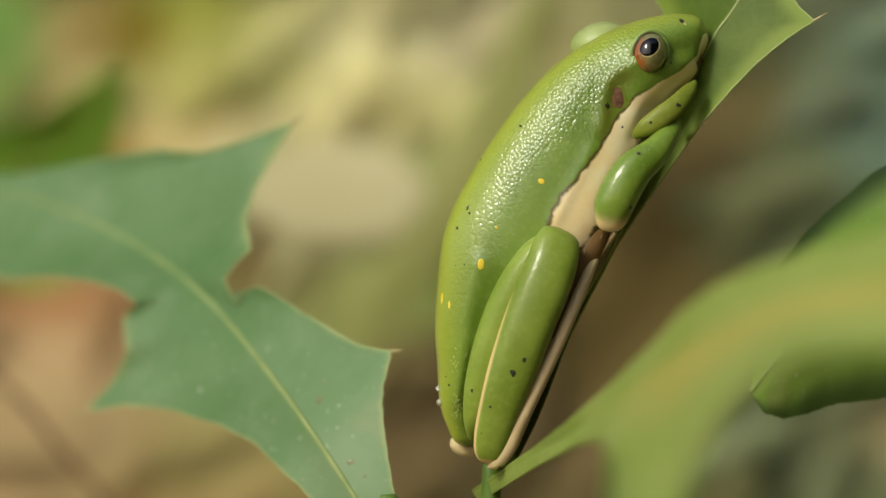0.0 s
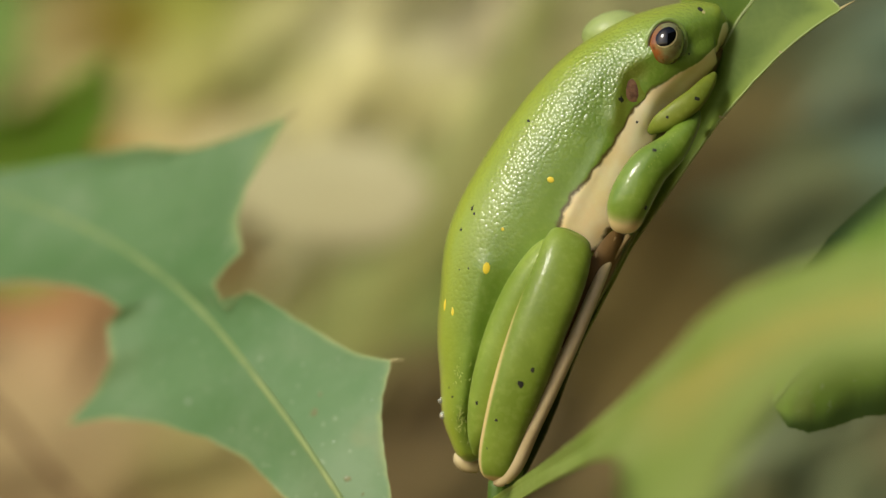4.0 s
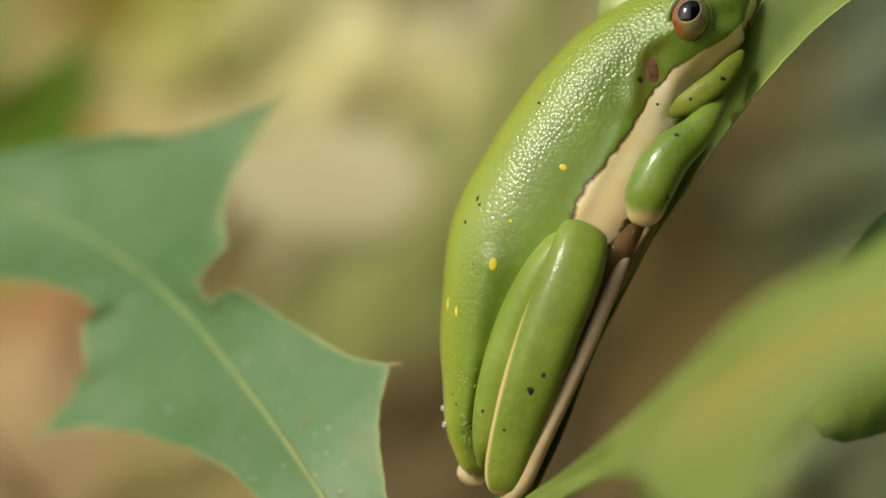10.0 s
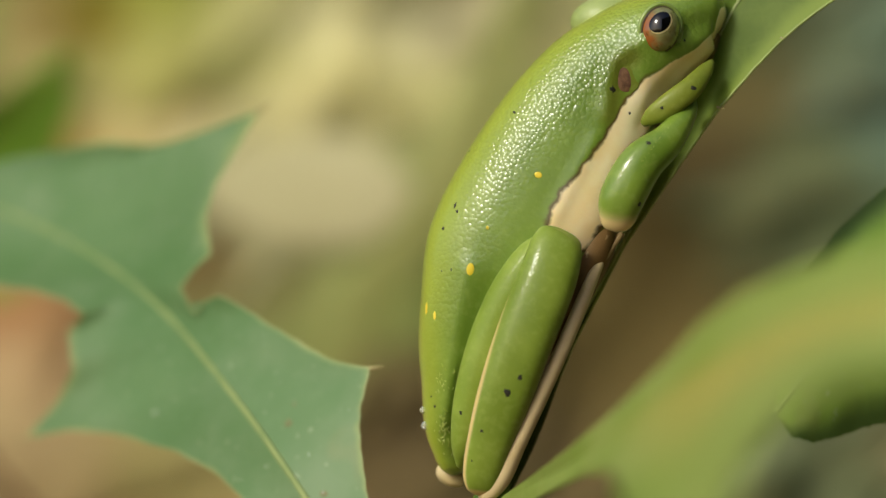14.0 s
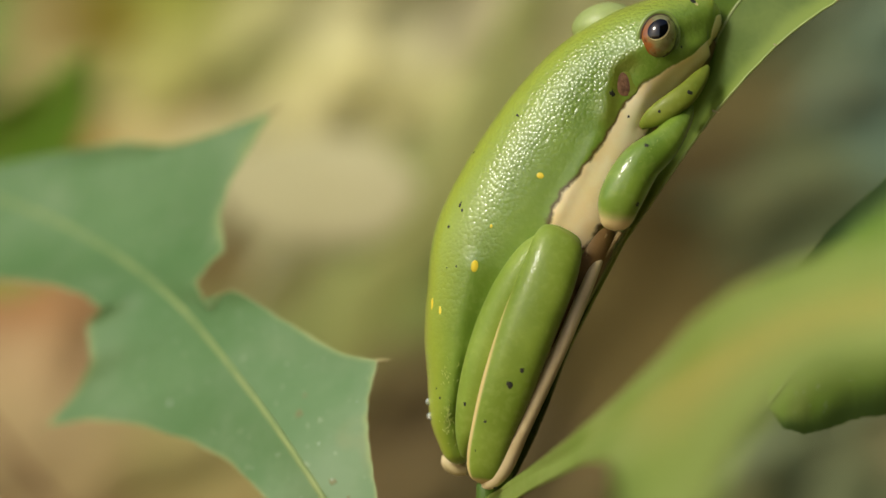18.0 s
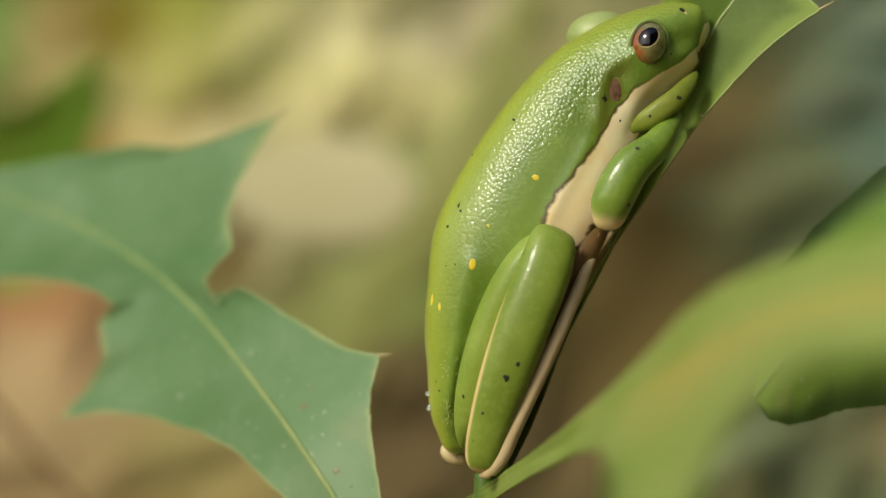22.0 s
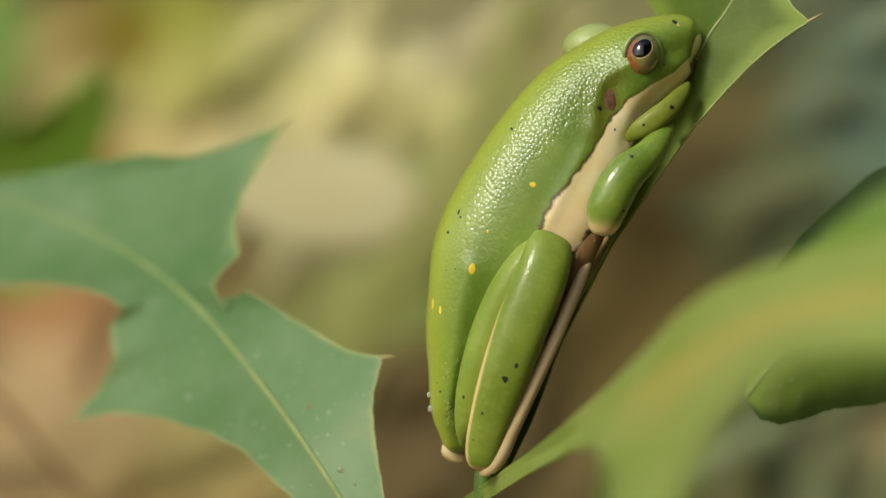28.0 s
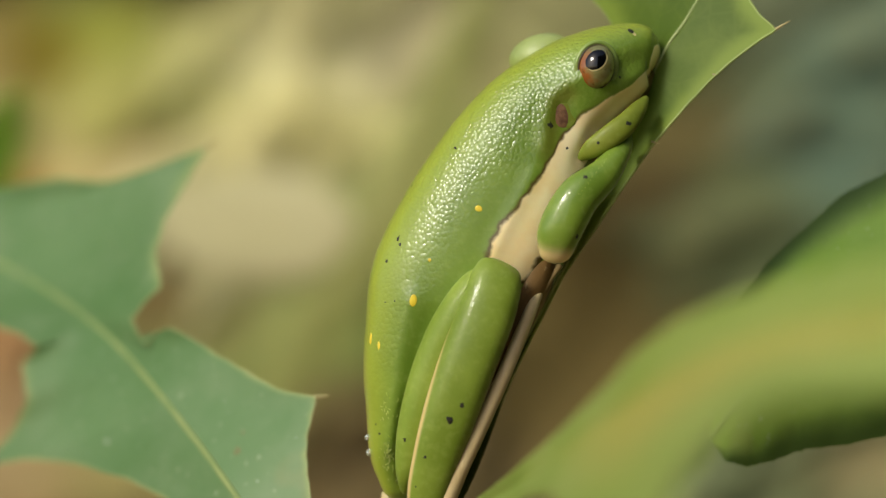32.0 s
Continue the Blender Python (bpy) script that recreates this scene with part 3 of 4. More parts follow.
# ---- the shrub ----
def shrub():
    plant = thing("shrub", (4.0, 0.0, -760.0), "green shrub with spiny lobed leaves on slender green stems", "plant")
    v, f = tube([(4, 10, -762), (14, 6, -500), (-4, 8, -250), (3, 4, -80), (4.86, -0.58, -26.85), (5.11, 0.29, -24.32), (7.04, 0.87, -20.88)], [4.0, 3.4, 2.6, 1.8, 1.05, 0.9, 0.7], 70, 12)
    under(mesh_object("stem", v, f, M_STEM), plant)
    v, f = tube([(-3, 7, -120), (-4.88, 0.58, -33.06), (-6.61, 0.00, -29.22), (-7.89, 0.12, -27.09)], [1.4, 1.0, 0.6, 0.35], 30, 10)
    under(mesh_object("twig", v, f, M_STEM), plant)
    # the leaf under the frog: midrib runs up behind the belly, blade turned edge-on
    perch = add_leaf(plant, M_LEAF_PERCH, M_MIDRIB,
             [(5.40, 1.39, -23.30), (8.70, 1.57, -17.90), (12.75, 1.39, -8.37), (17.35, 0.70, 0.06), (22.38, 0.00, 9.62), (27.03, 0.35, 20.36), (30.24, 0.70, 25.31), (34.04, 1.04, 32.00)],
             [(0.0, (5.58, 2.09, -23.21), 0.1), (0.2, (8.58, 7.66, -17.86), 0.15), (0.4, (13.64, 10.43, -7.03), 0.15), (0.6, (19.26, 11.13, 4.79), 0.2), (0.74, (21.65, 11.48, 17.21), 0.3), (0.87, (20.43, 10.43, 27.80), 0.3), (1.0, (34.04, 1.04, 33.17), 0.2)],
             [(0.0, (6.50, 0.35, -23.50), 0.02), (0.14, (9.45, 2.20, -17.60), 0.02), (0.28, (13.20, 2.20, -8.60), 0.02), (0.43, (17.95, 1.04, 0.64), 0.05), (0.62, (26.68, -2.44, 13.16), 0.14), (0.80, (37.98, -3.48, 23.34), 0.30), (1.0, (35.78, 1.04, 33.75), 0.2)],
             rib=0.22, label="green leaf seen nearly edge-on beneath the frog", ripple=0.2, seed=2.0, edge=M_PERCH_LIT_EDGE, edge_r=0.13, veins=False, nibble=0.08, shade_edge=True)
    # the broad blue-green lobed leaf
    lobed = add_leaf(plant, M_LEAF_BLUE, M_MIDRIB_PALE,
             [(-3.52, 0.0, -34.09), (-9.64, 3.4, -24.76), (-15.01, 10.2, -17.19), (-19.87, 18.7, -11.33), (-24.93, 28.9, -5.90), (-31.43, 40.8, -1.01), (-39.51, 54.40, 3.12), (-49.16, 68.00, 6.34), (-60.79, 85.00, 9.44)],
             [(0.000, (-4.65, 0.0, -34.08), 0.0), (0.060, (-8.63, 3.4, -30.03), 0.0), (0.120, (-12.66, 6.8, -26.78), 0.0), (0.170, (-16.17, 10.2, -23.78), 0.0), (0.220, (-19.77, 15.3, -20.51), 0.0), (0.270, (-23.72, 20.4, -18.64), 0.0), (0.320, (-29.59, 27.2, -17.25), 0.0), (0.370, (-34.59, 32.3, -16.92), 0.0), (0.410, (-39.08, 37.4, -17.76), 0.0), (0.440, (-35.86, 35.7, -14.31), 0.0), (0.480, (-34.26, 34.0, -11.00), 0.0), (0.520, (-34.90, 35.7, -7.75), 0.0), (0.550, (-33.36, 34.0, -5.81), 0.0), (0.580, (-35.46, 37.4, -4.46), 0.0), (0.620, (-38.67, 40.8, -3.58), 0.0), (0.680, (-44.09, 49.3, -3.13), 0.0), (0.750, (-48.15, 54.4, -3.52), 0.0), (0.850, (-53.93, 64.6, -3.38), 0.0), (0.930, (-60.17, 78.2, 1.67), 0.0), (1.000, (-60.79, 85.00, 9.44), 0.0)],
             [(0.000, (-2.67, 0.0, -34.09), 0.0), (0.060, (-3.96, 0.0, -29.02), 0.0), (0.120, (-5.10, 1.7, -24.70), 0.0), (0.200, (-6.25, 5.1, -17.91), 0.0), (0.250, (-6.20, 6.8, -13.98), 0.0), (0.290, (-5.24, 8.5, -10.70), 0.0), (0.330, (-8.71, 11.0, -10.06), 0.0), (0.390, (-13.68, 15.3, -7.35), 0.0), (0.450, (-17.58, 20.4, -4.96), 0.0), (0.480, (-19.62, 22.1, -3.91), 0.0), (0.505, (-20.90, 23.8, -4.39), 0.0), (0.530, (-22.11, 24.6, -5.86), 0.0), (0.560, (-23.56, 27.2, -3.23), 0.0), (0.600, (-22.19, 27.2, -1.47), 0.0), (0.630, (-20.60, 27.2, 0.00), 0.0), (0.660, (-21.19, 30.6, 3.27), 0.0), (0.700, (-20.28, 32.3, 6.84), 0.0), (0.740, (-18.07, 34.0, 10.43), 0.0), (0.780, (-16.04, 34.0, 13.89), 0.0), (0.820, (-21.10, 39.1, 12.15), 0.0), (0.860, (-26.43, 44.2, 10.62), 0.0), (0.890, (-31.72, 49.3, 11.20), 0.0), (0.920, (-36.42, 54.40, 10.56), 0.0), (0.950, (-41.16, 61.00, 8.69), 0.0), (0.980, (-47.49, 71.00, 7.64), 0.0), (1.000, (-60.79, 85.00, 9.44), 0.0)],
             rib=0.34, label="broad blue-green leaf with spiny lobes and a pale midrib", cup=-0.5, ripple=0.3, seed=5.0, thick=0.1, veins=False, nibble=0.2, rib_lift=-0.1, edge=M_EDGE, edge_r=0.06)
    spines(perch, [((37.69, -3.44, 23.23), (39.18, -3.62, 24.09), 0.17), ((26.21, -2.36, 13.00), (26.89, -2.57, 12.82), 0.12), ((31.96, -2.92, 19.21), (32.29, -3.13, 19.08), 0.09)])
    spines(lobed, [((-5.47, 8.5, -10.70), (-4.09, 8.2, -10.53), 0.22), ((-38.72, 37.4, -17.53), (-40.40, 37.4, -18.36), 0.2), ((-16.33, 34.0, 13.59), (-14.96, 34.0, 14.60), 0.24), ((-33.60, 34.0, -5.70), (-32.77, 34.0, -5.94), 0.2)])
    leaf_marks(lobed, "blight_spot", [(-9.53, -22.07, 0.45, 0.34), (-12.88, -15.76, 0.51, 0.45), (-12.34, -14.02, 0.23, 0.23), (-8.05, -23.50, 0.17, 0.23)], M_BLIGHT, "small brown blighted spot")
    leaf_marks(lobed, "scale", [(-9.64, -21.95, 0.17, 0.17), (-25.87, -15.09, 0.34, 0.23), (-15.01, -19.76, 0.11, 0.11), (-12.62, -23.69, 0.11, 0.11), (-10.96, -18.56, 0.11, 0.17), (-17.36, -21.09, 0.11, 0.11), (-7.21, -14.50, 0.11, 0.11), (-14.13, -11.17, 0.11, 0.11)], M_SCALE)
    leaf_marks(perch, "scale", [(28.27, 17.65, 0.11, 0.11), (27.65, 16.64, 0.11, 0.17), (27.14, 15.80, 0.11, 0.11), (26.80, 14.17, 0.11, 0.11), (29.23, 19.06, 0.11, 0.11), (30.92, 21.48, 0.11, 0.17), (31.71, 22.60, 0.11, 0.11), (28.67, 19.79, 0.08, 0.11), (30.24, 19.90, 0.08, 0.08), (32.61, 23.28, 0.11, 0.11)], M_SCALE)
    # the deep green leaf in the shade, folded down along its rib
    add_leaf(plant, M_LEAF_BACK, M_MIDRIB_PALE,
             [(31.90, 5.00, -14.60), (35.30, 2.00, -10.09), (39.95, 1.00, -5.74), (48.33, 0.00, -1.52), (58.47, 0.00, 2.40)],
             [(0.000, (31.80, 5.00, -14.20), 0.0), (0.180, (33.10, 8.00, -7.20), 0.0), (0.350, (35.02, 10.00, -2.10), 0.0), (0.500, (38.12, 10.00, 1.91), 0.0), (0.720, (44.72, 10.00, 7.85), 0.0), (0.880, (51.77, 10.00, 11.33), 0.0), (1.000, (58.88, 4.00, 3.55), 0.0)],
             [(0.000, (32.10, 5.00, -15.20), 0.0), (0.120, (33.30, 4.50, -17.00), 0.0), (0.220, (35.20, 4.50, -17.55), 0.0), (0.350, (37.52, 4.50, -17.04), 0.0), (0.480, (40.92, 4.50, -15.90), 0.0), (0.630, (44.79, 4.50, -15.56), 0.0), (0.850, (52.20, 4.00, -14.05), 0.0), (1.000, (58.88, 4.00, 1.28), 0.0)],
             rib=0.3, label="deep green leaf shaded by the leaf before it", ripple=0.16, seed=11.0, cup=0.2, veins=False, nibble=0.2)
    # the near folded leaf, far out of focus
    add_leaf(plant, M_LEAF_NEAR, M_MIDRIB_YEL,
             [(3.38, 3.00, -25.39), (8.67, -14.0, -20.92), (12.21, -28.0, -18.26), (16.36, -50.0, -14.30), (20.27, -68.0, -11.14), (24.45, -84.0, -8.25), (28.91, -98.0, -5.69), (33.80, -108.0, -4.20), (42.04, -118.0, -2.79)],
             [(0.000, (3.04, 3.00, -24.88), 0.0), (0.125, (8.41, -13.0, -20.41), 0.0), (0.250, (11.70, -27.0, -17.22), 0.0), (0.360, (16.00, -45.0, -12.78), 0.0), (0.450, (19.16, -58.0, -9.03), 0.0), (0.520, (21.53, -68.0, -5.78), 0.0), (0.600, (24.37, -76.0, -3.25), 0.0), (0.700, (28.20, -86.0, -1.27), 0.0), (0.800, (31.99, -94.0, -0.08), 0.0), (0.900, (36.62, -100.0, 1.07), 0.0), (1.000, (42.96, -108.0, 2.19), 0.0)],
             [(0.000, (3.83, 3.00, -26.07), 0.0), (0.125, (9.28, -17.00, -21.74), 0.0), (0.250, (13.04, -38.00, -18.72), 0.0), (0.310, (14.61, -66.00, -17.26), 0.0), (0.360, (14.22, -96.00, -18.59), 0.0), (0.400, (13.34, -118.00, -21.77), 0.0), (0.460, (15.10, -132.00, -24.59), 0.0), (0.520, (18.36, -132.00, -21.99), 0.0), (0.570, (20.15, -126.00, -17.89), 0.0), (0.630, (22.53, -120.00, -13.76), 0.0), (0.700, (25.54, -118.00, -10.60), 0.0), (0.780, (29.10, -117.00, -8.74), 0.0), (0.880, (34.25, -119.00, -8.00), 0.0), (1.000, (40.91, -123.00, -7.85), 0.0)],
             rib=0.35, rib_end=1.2, rib_lift=0.1, label="pale yellow-green leaf folded along its midrib", ripple=0.25, seed=8.0, veins=False)
    # a further leaf of the same shrub, deeper in
    add_leaf(plant, M_LEAF_FAR, M_MIDRIB_YEL,
             [(-59.34, 146.00, 4.65), (-54.79, 142.00, 9.53), (-50.30, 138.00, 14.00), (-45.85, 134.00, 17.73), (-41.10, 130.00, 22.45)],
             [(0.000, (-65.68, 146.00, 6.78), 0.0), (0.300, (-61.80, 142.00, 13.05), 0.0), (0.500, (-55.88, 138.00, 15.06), 0.0), (0.700, (-50.01, 134.00, 17.04), 0.0), (0.850, (-45.02, 132.00, 20.45), 0.0), (1.000, (-40.75, 130.00, 23.48), 0.0)],
             [(0.000, (-53.00, 146.00, 1.11), 0.0), (0.250, (-47.08, 142.00, 6.71), 0.0), (0.500, (-43.33, 138.00, 10.85), 0.0), (0.750, (-41.00, 134.00, 15.99), 0.0), (1.000, (-40.06, 130.00, 23.00), 0.0)],
             rib=0.3, label="bright green leaf out of focus behind the broad leaf", ripple=0.3, seed=15.0, veins=False)


shrub()


# ---- things out of focus behind ----
def far_blade(name, rib, half, material, label, category, flat=0.35, vein=True):
    rows = [(p, w, w * flat) for p, w in zip(rib, half)]
    v, f, _, _ = loft(rows, 40, 16, 2.0)
    ob = thing(name, rib[0], label, category)
    under(mesh_object("bark" if name == "twig" else "blade", v, f, material), ob)
    if vein:
        line = [(p[0], p[1] - w * flat, p[2]) for p, w in zip(rib, half)]
        v, f = tube(line, [max(w * 0.02, 0.1) for w in half], 30, 8)
        under(mesh_object("midrib", v, f, material), ob)


M_DRY = soft_material("dry_leaf", lin(190, 184, 136), lin(202, 196, 150), 30, 0.7)
M_BLADE = soft_material("grass_blade", lin(142, 146, 78), lin(152, 154, 88), 30, 0.6)
M_TWIG = soft_material("dead_twig", lin(110, 78, 48), lin(134, 98, 62), 60, 0.8)
far_blade("grass_blade", [(-27.63, 200.0, -51.44), (-17.49, 200.0, -24.90), (-10.46, 200.0, -10.07), (-1.09, 200.0, 3.98), (8.28, 200.0, 21.93), (17.64, 200.0, 46.91)], [0.22, 1.08, 2.80, 4.09, 3.45, 0.43], M_BLADE, "green grass blade far behind, out of focus", "grass blade", 0.1)
far_blade("dry_leaf", [(-27.32, 170.0, 8.33), (-22.81, 170.0, 7.95), (-16.06, 170.0, 7.58), (-9.31, 170.0, 7.21), (-4.80, 170.0, 7.58), (-1.80, 170.0, 7.95)], [0.25, 4.43, 6.56, 6.56, 4.43, 0.25], M_DRY, "pale dry leaf hanging far behind, out of focus", "dry leaf", 0.06)
far_blade("twig", [(-62.40, 110.0, -8.21), (-52.05, 110.0, -17.88), (-46.52, 110.0, -24.78), (-41.00, 110.0, -30.99), (-31.34, 110.0, -45.49)], [0.38, 0.44, 0.47, 0.44, 0.50], M_TWIG, "thin brown twig far behind, out of focus", "twig", 1.0, False)


# ---- the frog ----
def seg_dist(p, line):
    """Least distance of (x, z) to a line of (x, z, half width) rows, in half widths."""
    best = 9.0
    for (x0, z0, r0), (x1, z1, r1) in zip(line, line[1:]):
        dx, dz = x1 - x0, z1 - z0
        k = min(1, max(0, ((p[0] - x0) * dx + (p[1] - z0) * dz) / (dx * dx + dz * dz)))
        d = math.hypot(p[0] - x0 - k * dx, p[1] - z0 - k * dz)
        best = min(best, d / (r0 + k * (r1 - r0)))
    return best


BODY = [
    ((3.00, 0.50, -19.95), 0.50, 0.40),
    ((2.75, 0.30, -19.35), 1.50, 1.50),
    ((2.50, 0.10, -18.00), 2.10, 2.30),
    ((2.64, 0.00, -15.47), 3.16, 3.36),
    ((3.92, 0.00, -11.52), 4.83, 4.64),
    ((5.29, 0.00, -6.31), 6.20, 5.68),
    ((7.35, 0.00, -0.99), 7.78, 6.38),
    ((10.14, 0.00, 4.49), 7.93, 6.61),
    ((13.52, 0.00, 10.64), 7.26, 6.49),
    ((16.02, 0.00, 14.70), 6.26, 6.15),
    ((18.47, 0.00, 17.33), 5.22, 5.91),
    ((21.15, 0.00, 19.11), 4.60, 5.57),
    ((23.81, 0.00, 20.54), 3.77, 4.52),
    ((25.40, 0.00, 21.18), 3.03, 3.36),
    ((26.32, 0.00, 21.16), 2.09, 2.32),
    ((26.90, 0.00, 21.05), 1.10, 1.28),
    ((27.13, 0.00, 20.99), 0.29, 0.35),
]
STRIPE = [(26.95, -1.90, 21.64), (26.45, -2.80, 19.59), (24.78, -3.90, 17.71), (22.50, -4.90, 16.06), (20.58, -5.50, 14.43), (19.24, -5.50, 12.65), (18.23, -5.50, 10.92), (16.94, -5.50, 8.58), (15.43, -5.50, 6.24), (14.09, -5.50, 4.13), (12.97, -5.50, 2.23)]
STRIPE_R = [0.45, 0.51, 0.68, 1.07, 1.41, 1.52, 1.58, 1.69, 1.91, 2.25, 2.25]


def flat(points, r):
    return [(p[0], p[2], r) for p in points]


# ridges (negative: towards the viewer's side) and hollows of the near flank
RELIEF = [
    (flat([(19.30, -5.51, 18.78), (18.04, -5.51, 18.21), (16.88, -5.51, 17.00), (16.25, -5.51, 14.99), (16.08, -5.51, 12.40)], 0.70), -0.29),
    (flat([(17.80, -5.51, 16.14), (17.86, -5.51, 14.88)], 1.28), 0.29),
    (flat([(20.96, -5.51, 20.05), (20.96, -5.51, 19.70)], 2.78), -0.70),
    (flat([(26.91, -2.32, 20.15), (25.22, -4.06, 18.36), (22.99, -4.93, 16.55), (20.44, -5.51, 13.85), (19.18, -5.51, 11.26)], 0.52), 0.23),
    (flat([(22.52, -5.22, 19.59), (24.82, -4.06, 20.33)], 1.04), 0.41),
    (flat([(15.28, -5.51, 10.28), (12.98, -5.51, 6.09), (10.97, -5.51, 2.24)], 0.70), -0.23),
    (flat([(3.34, -4.64, -11.44), (2.94, -4.06, -14.91), (2.77, -3.48, -18.38)], 0.70), 0.46),
    (flat([(3.54, -5.50, -1.43), (2.59, -5.50, -5.89), (1.85, -5.50, -10.91), (1.45, -5.50, -15.37)], 0.9), -0.28),
    (flat([(5.49, -5.50, -3.39), (3.92, -5.50, -7.57), (2.91, -5.50, -12.02), (2.23, -5.50, -15.93)], 0.75), 0.42),
]


def relief(p):
    return sum(h * math.exp(-seg_dist((p[0], p[2]), line) ** 2) for line, h in RELIEF)


def frog():
    base = (6.73, -5.50, -20.81)
    f = thing("frog", base, "bright green tree frog with a cream stripe, resting on a leaf", "frog")
    v, fc, along, turn = loft(BODY, 150, 128, 2.5, 0.0)
    line = [(p[0], p[2], r) for p, r in zip(STRIPE, STRIPE_R)]
    v = [(p[0], p[1] + relief(p), p[2]) if p[1] < 0 else p for p in v]
    cream, belly, yellow, grain, outline, fold_shade = [], [], [], [], [], []
    # shade in the hollow behind the eye, painted as darker olive skin
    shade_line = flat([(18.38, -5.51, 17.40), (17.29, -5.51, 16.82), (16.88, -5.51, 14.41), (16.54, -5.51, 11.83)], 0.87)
    for p, s, w in zip(v, along, turn):
        d = seg_dist((p[0], p[2]), line)
        cream.append(max(0.0, 1.0 - 0.5 * d) if p[1] < 1.5 else 0.0)
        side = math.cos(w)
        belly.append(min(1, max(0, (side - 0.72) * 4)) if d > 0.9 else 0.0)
        back = min(1, max(0, (-side - 0.35) * 1.7))
        yellow.append(0.88 * back + (0.35 if s < 0.25 else 0.0) * (1 - s / 0.25))
        rough_skin = 0.3 if s < 0.13 else min(1.0, max(0.0, (s - 0.36) / 0.2)) * min(1.0, max(0.55, (1.0 - s) / 0.2))
        head = 1.0 - 0.35 * min(1.0, max(0.0, (s - 0.72) / 0.1))
        grain.append((0.26 + 0.74 * rough_skin) * head * min(1.0, max(0.0, 0.45 * (d - 1.15))))
        fold_shade.append(0.55 * math.exp(-seg_dist((p[0], p[2]), shade_line) ** 2) if p[1] < 0 else 0.0)
        outline.append(min(1.0, max(0.0, (0.68 - s) / 0.08)))
    body = under(mesh_object("body", v, fc, M_BODY, attrs={"cream": cream, "belly": belly, "yellowing": yellow, "grain": grain, "outline": outline, "fold_shade": fold_shade}), f)

    # eye on the near side
    eye_c = Vector((21.02, -5.39, 19.87))
    q, g = ball(eye_c, (1.75, 1.90, 2.16), 14, 40, 56)
    warm = [min(1, max(0, 0.22 - 0.42 * (p[0] - eye_c.x) - 0.08 * (p[2] - eye_c.z))) for p in q]
    eye = under(mesh_object("eye", q, g, M_IRIS, attrs={"warm": warm}), f, "bronze and orange eye with a black pupil")
    ball_radii = (1.75, 1.90, 2.16)
    q, g = cap(eye_c, ball_radii, 14, -0.1, 0.62, 1.10, 0.80, 42, 0.0, 1.0, 0.05)
    under(mesh_object("pupil", q, g, M_PUPIL), eye)
    q, g = cap(eye_c, ball_radii, 14, 0.0, 0.52, 1.10, 0.80, 42, 0.9, 1.02, 0.025)
    under(mesh_object("pupil_rim", q, g, M_RIM), eye)
    q, g = ring_tube((21.00, -5.97, 19.85), 1.66, 2.06, 0.10, 14, (0.12, -1, 0.0))
    under(mesh_object("eye_ring", q, g, M_EYE_RING), eye)
    q, g = ring_tube((21.01, -5.62, 19.87), 1.90, 2.30, 0.22, 14, (0.22, -1, 0.0))
    under(mesh_object("eyelid", q, g, M_EYELID), eye)
    # bulge of the far eye
    q, g = ball((16.14, 3.00, 21.39), (3.05, 2.40, 1.95), -16, 18, 28)
    under(mesh_object("far_eyelid", q, g, M_FAR_LID), f)
    return f, body


frog_thing, frog_body = frog()
cam.data.dof.focus_object = frog_thing  # the lens is kept focused on the frog


def limb(name, sections, material, rings=48, segs=36, trim_side=None, trim_from=0.0, label="", square=2.2):
    v, fc, along, turn = loft(sections, rings, segs, square)
    trim = []
    for s, w in zip(along, turn):
        a = 0.0
        if trim_side is not None:
            d = abs((w - trim_side + math.pi) % (2 * math.pi) - math.pi)
            a = max(0.0, 1.0 - d / (0.55 + 0.6 * s)) * min(1.0, max(0.0, (s - 0.2) / 0.3))
        if trim_from and s > trim_from:
            a = max(a, (s - trim_from) / (1 - trim_from) * 1.4)
        trim.append(min(1, a))
    return under(mesh_object(name, v, fc, material, attrs={"trim": trim}), frog_thing, label)


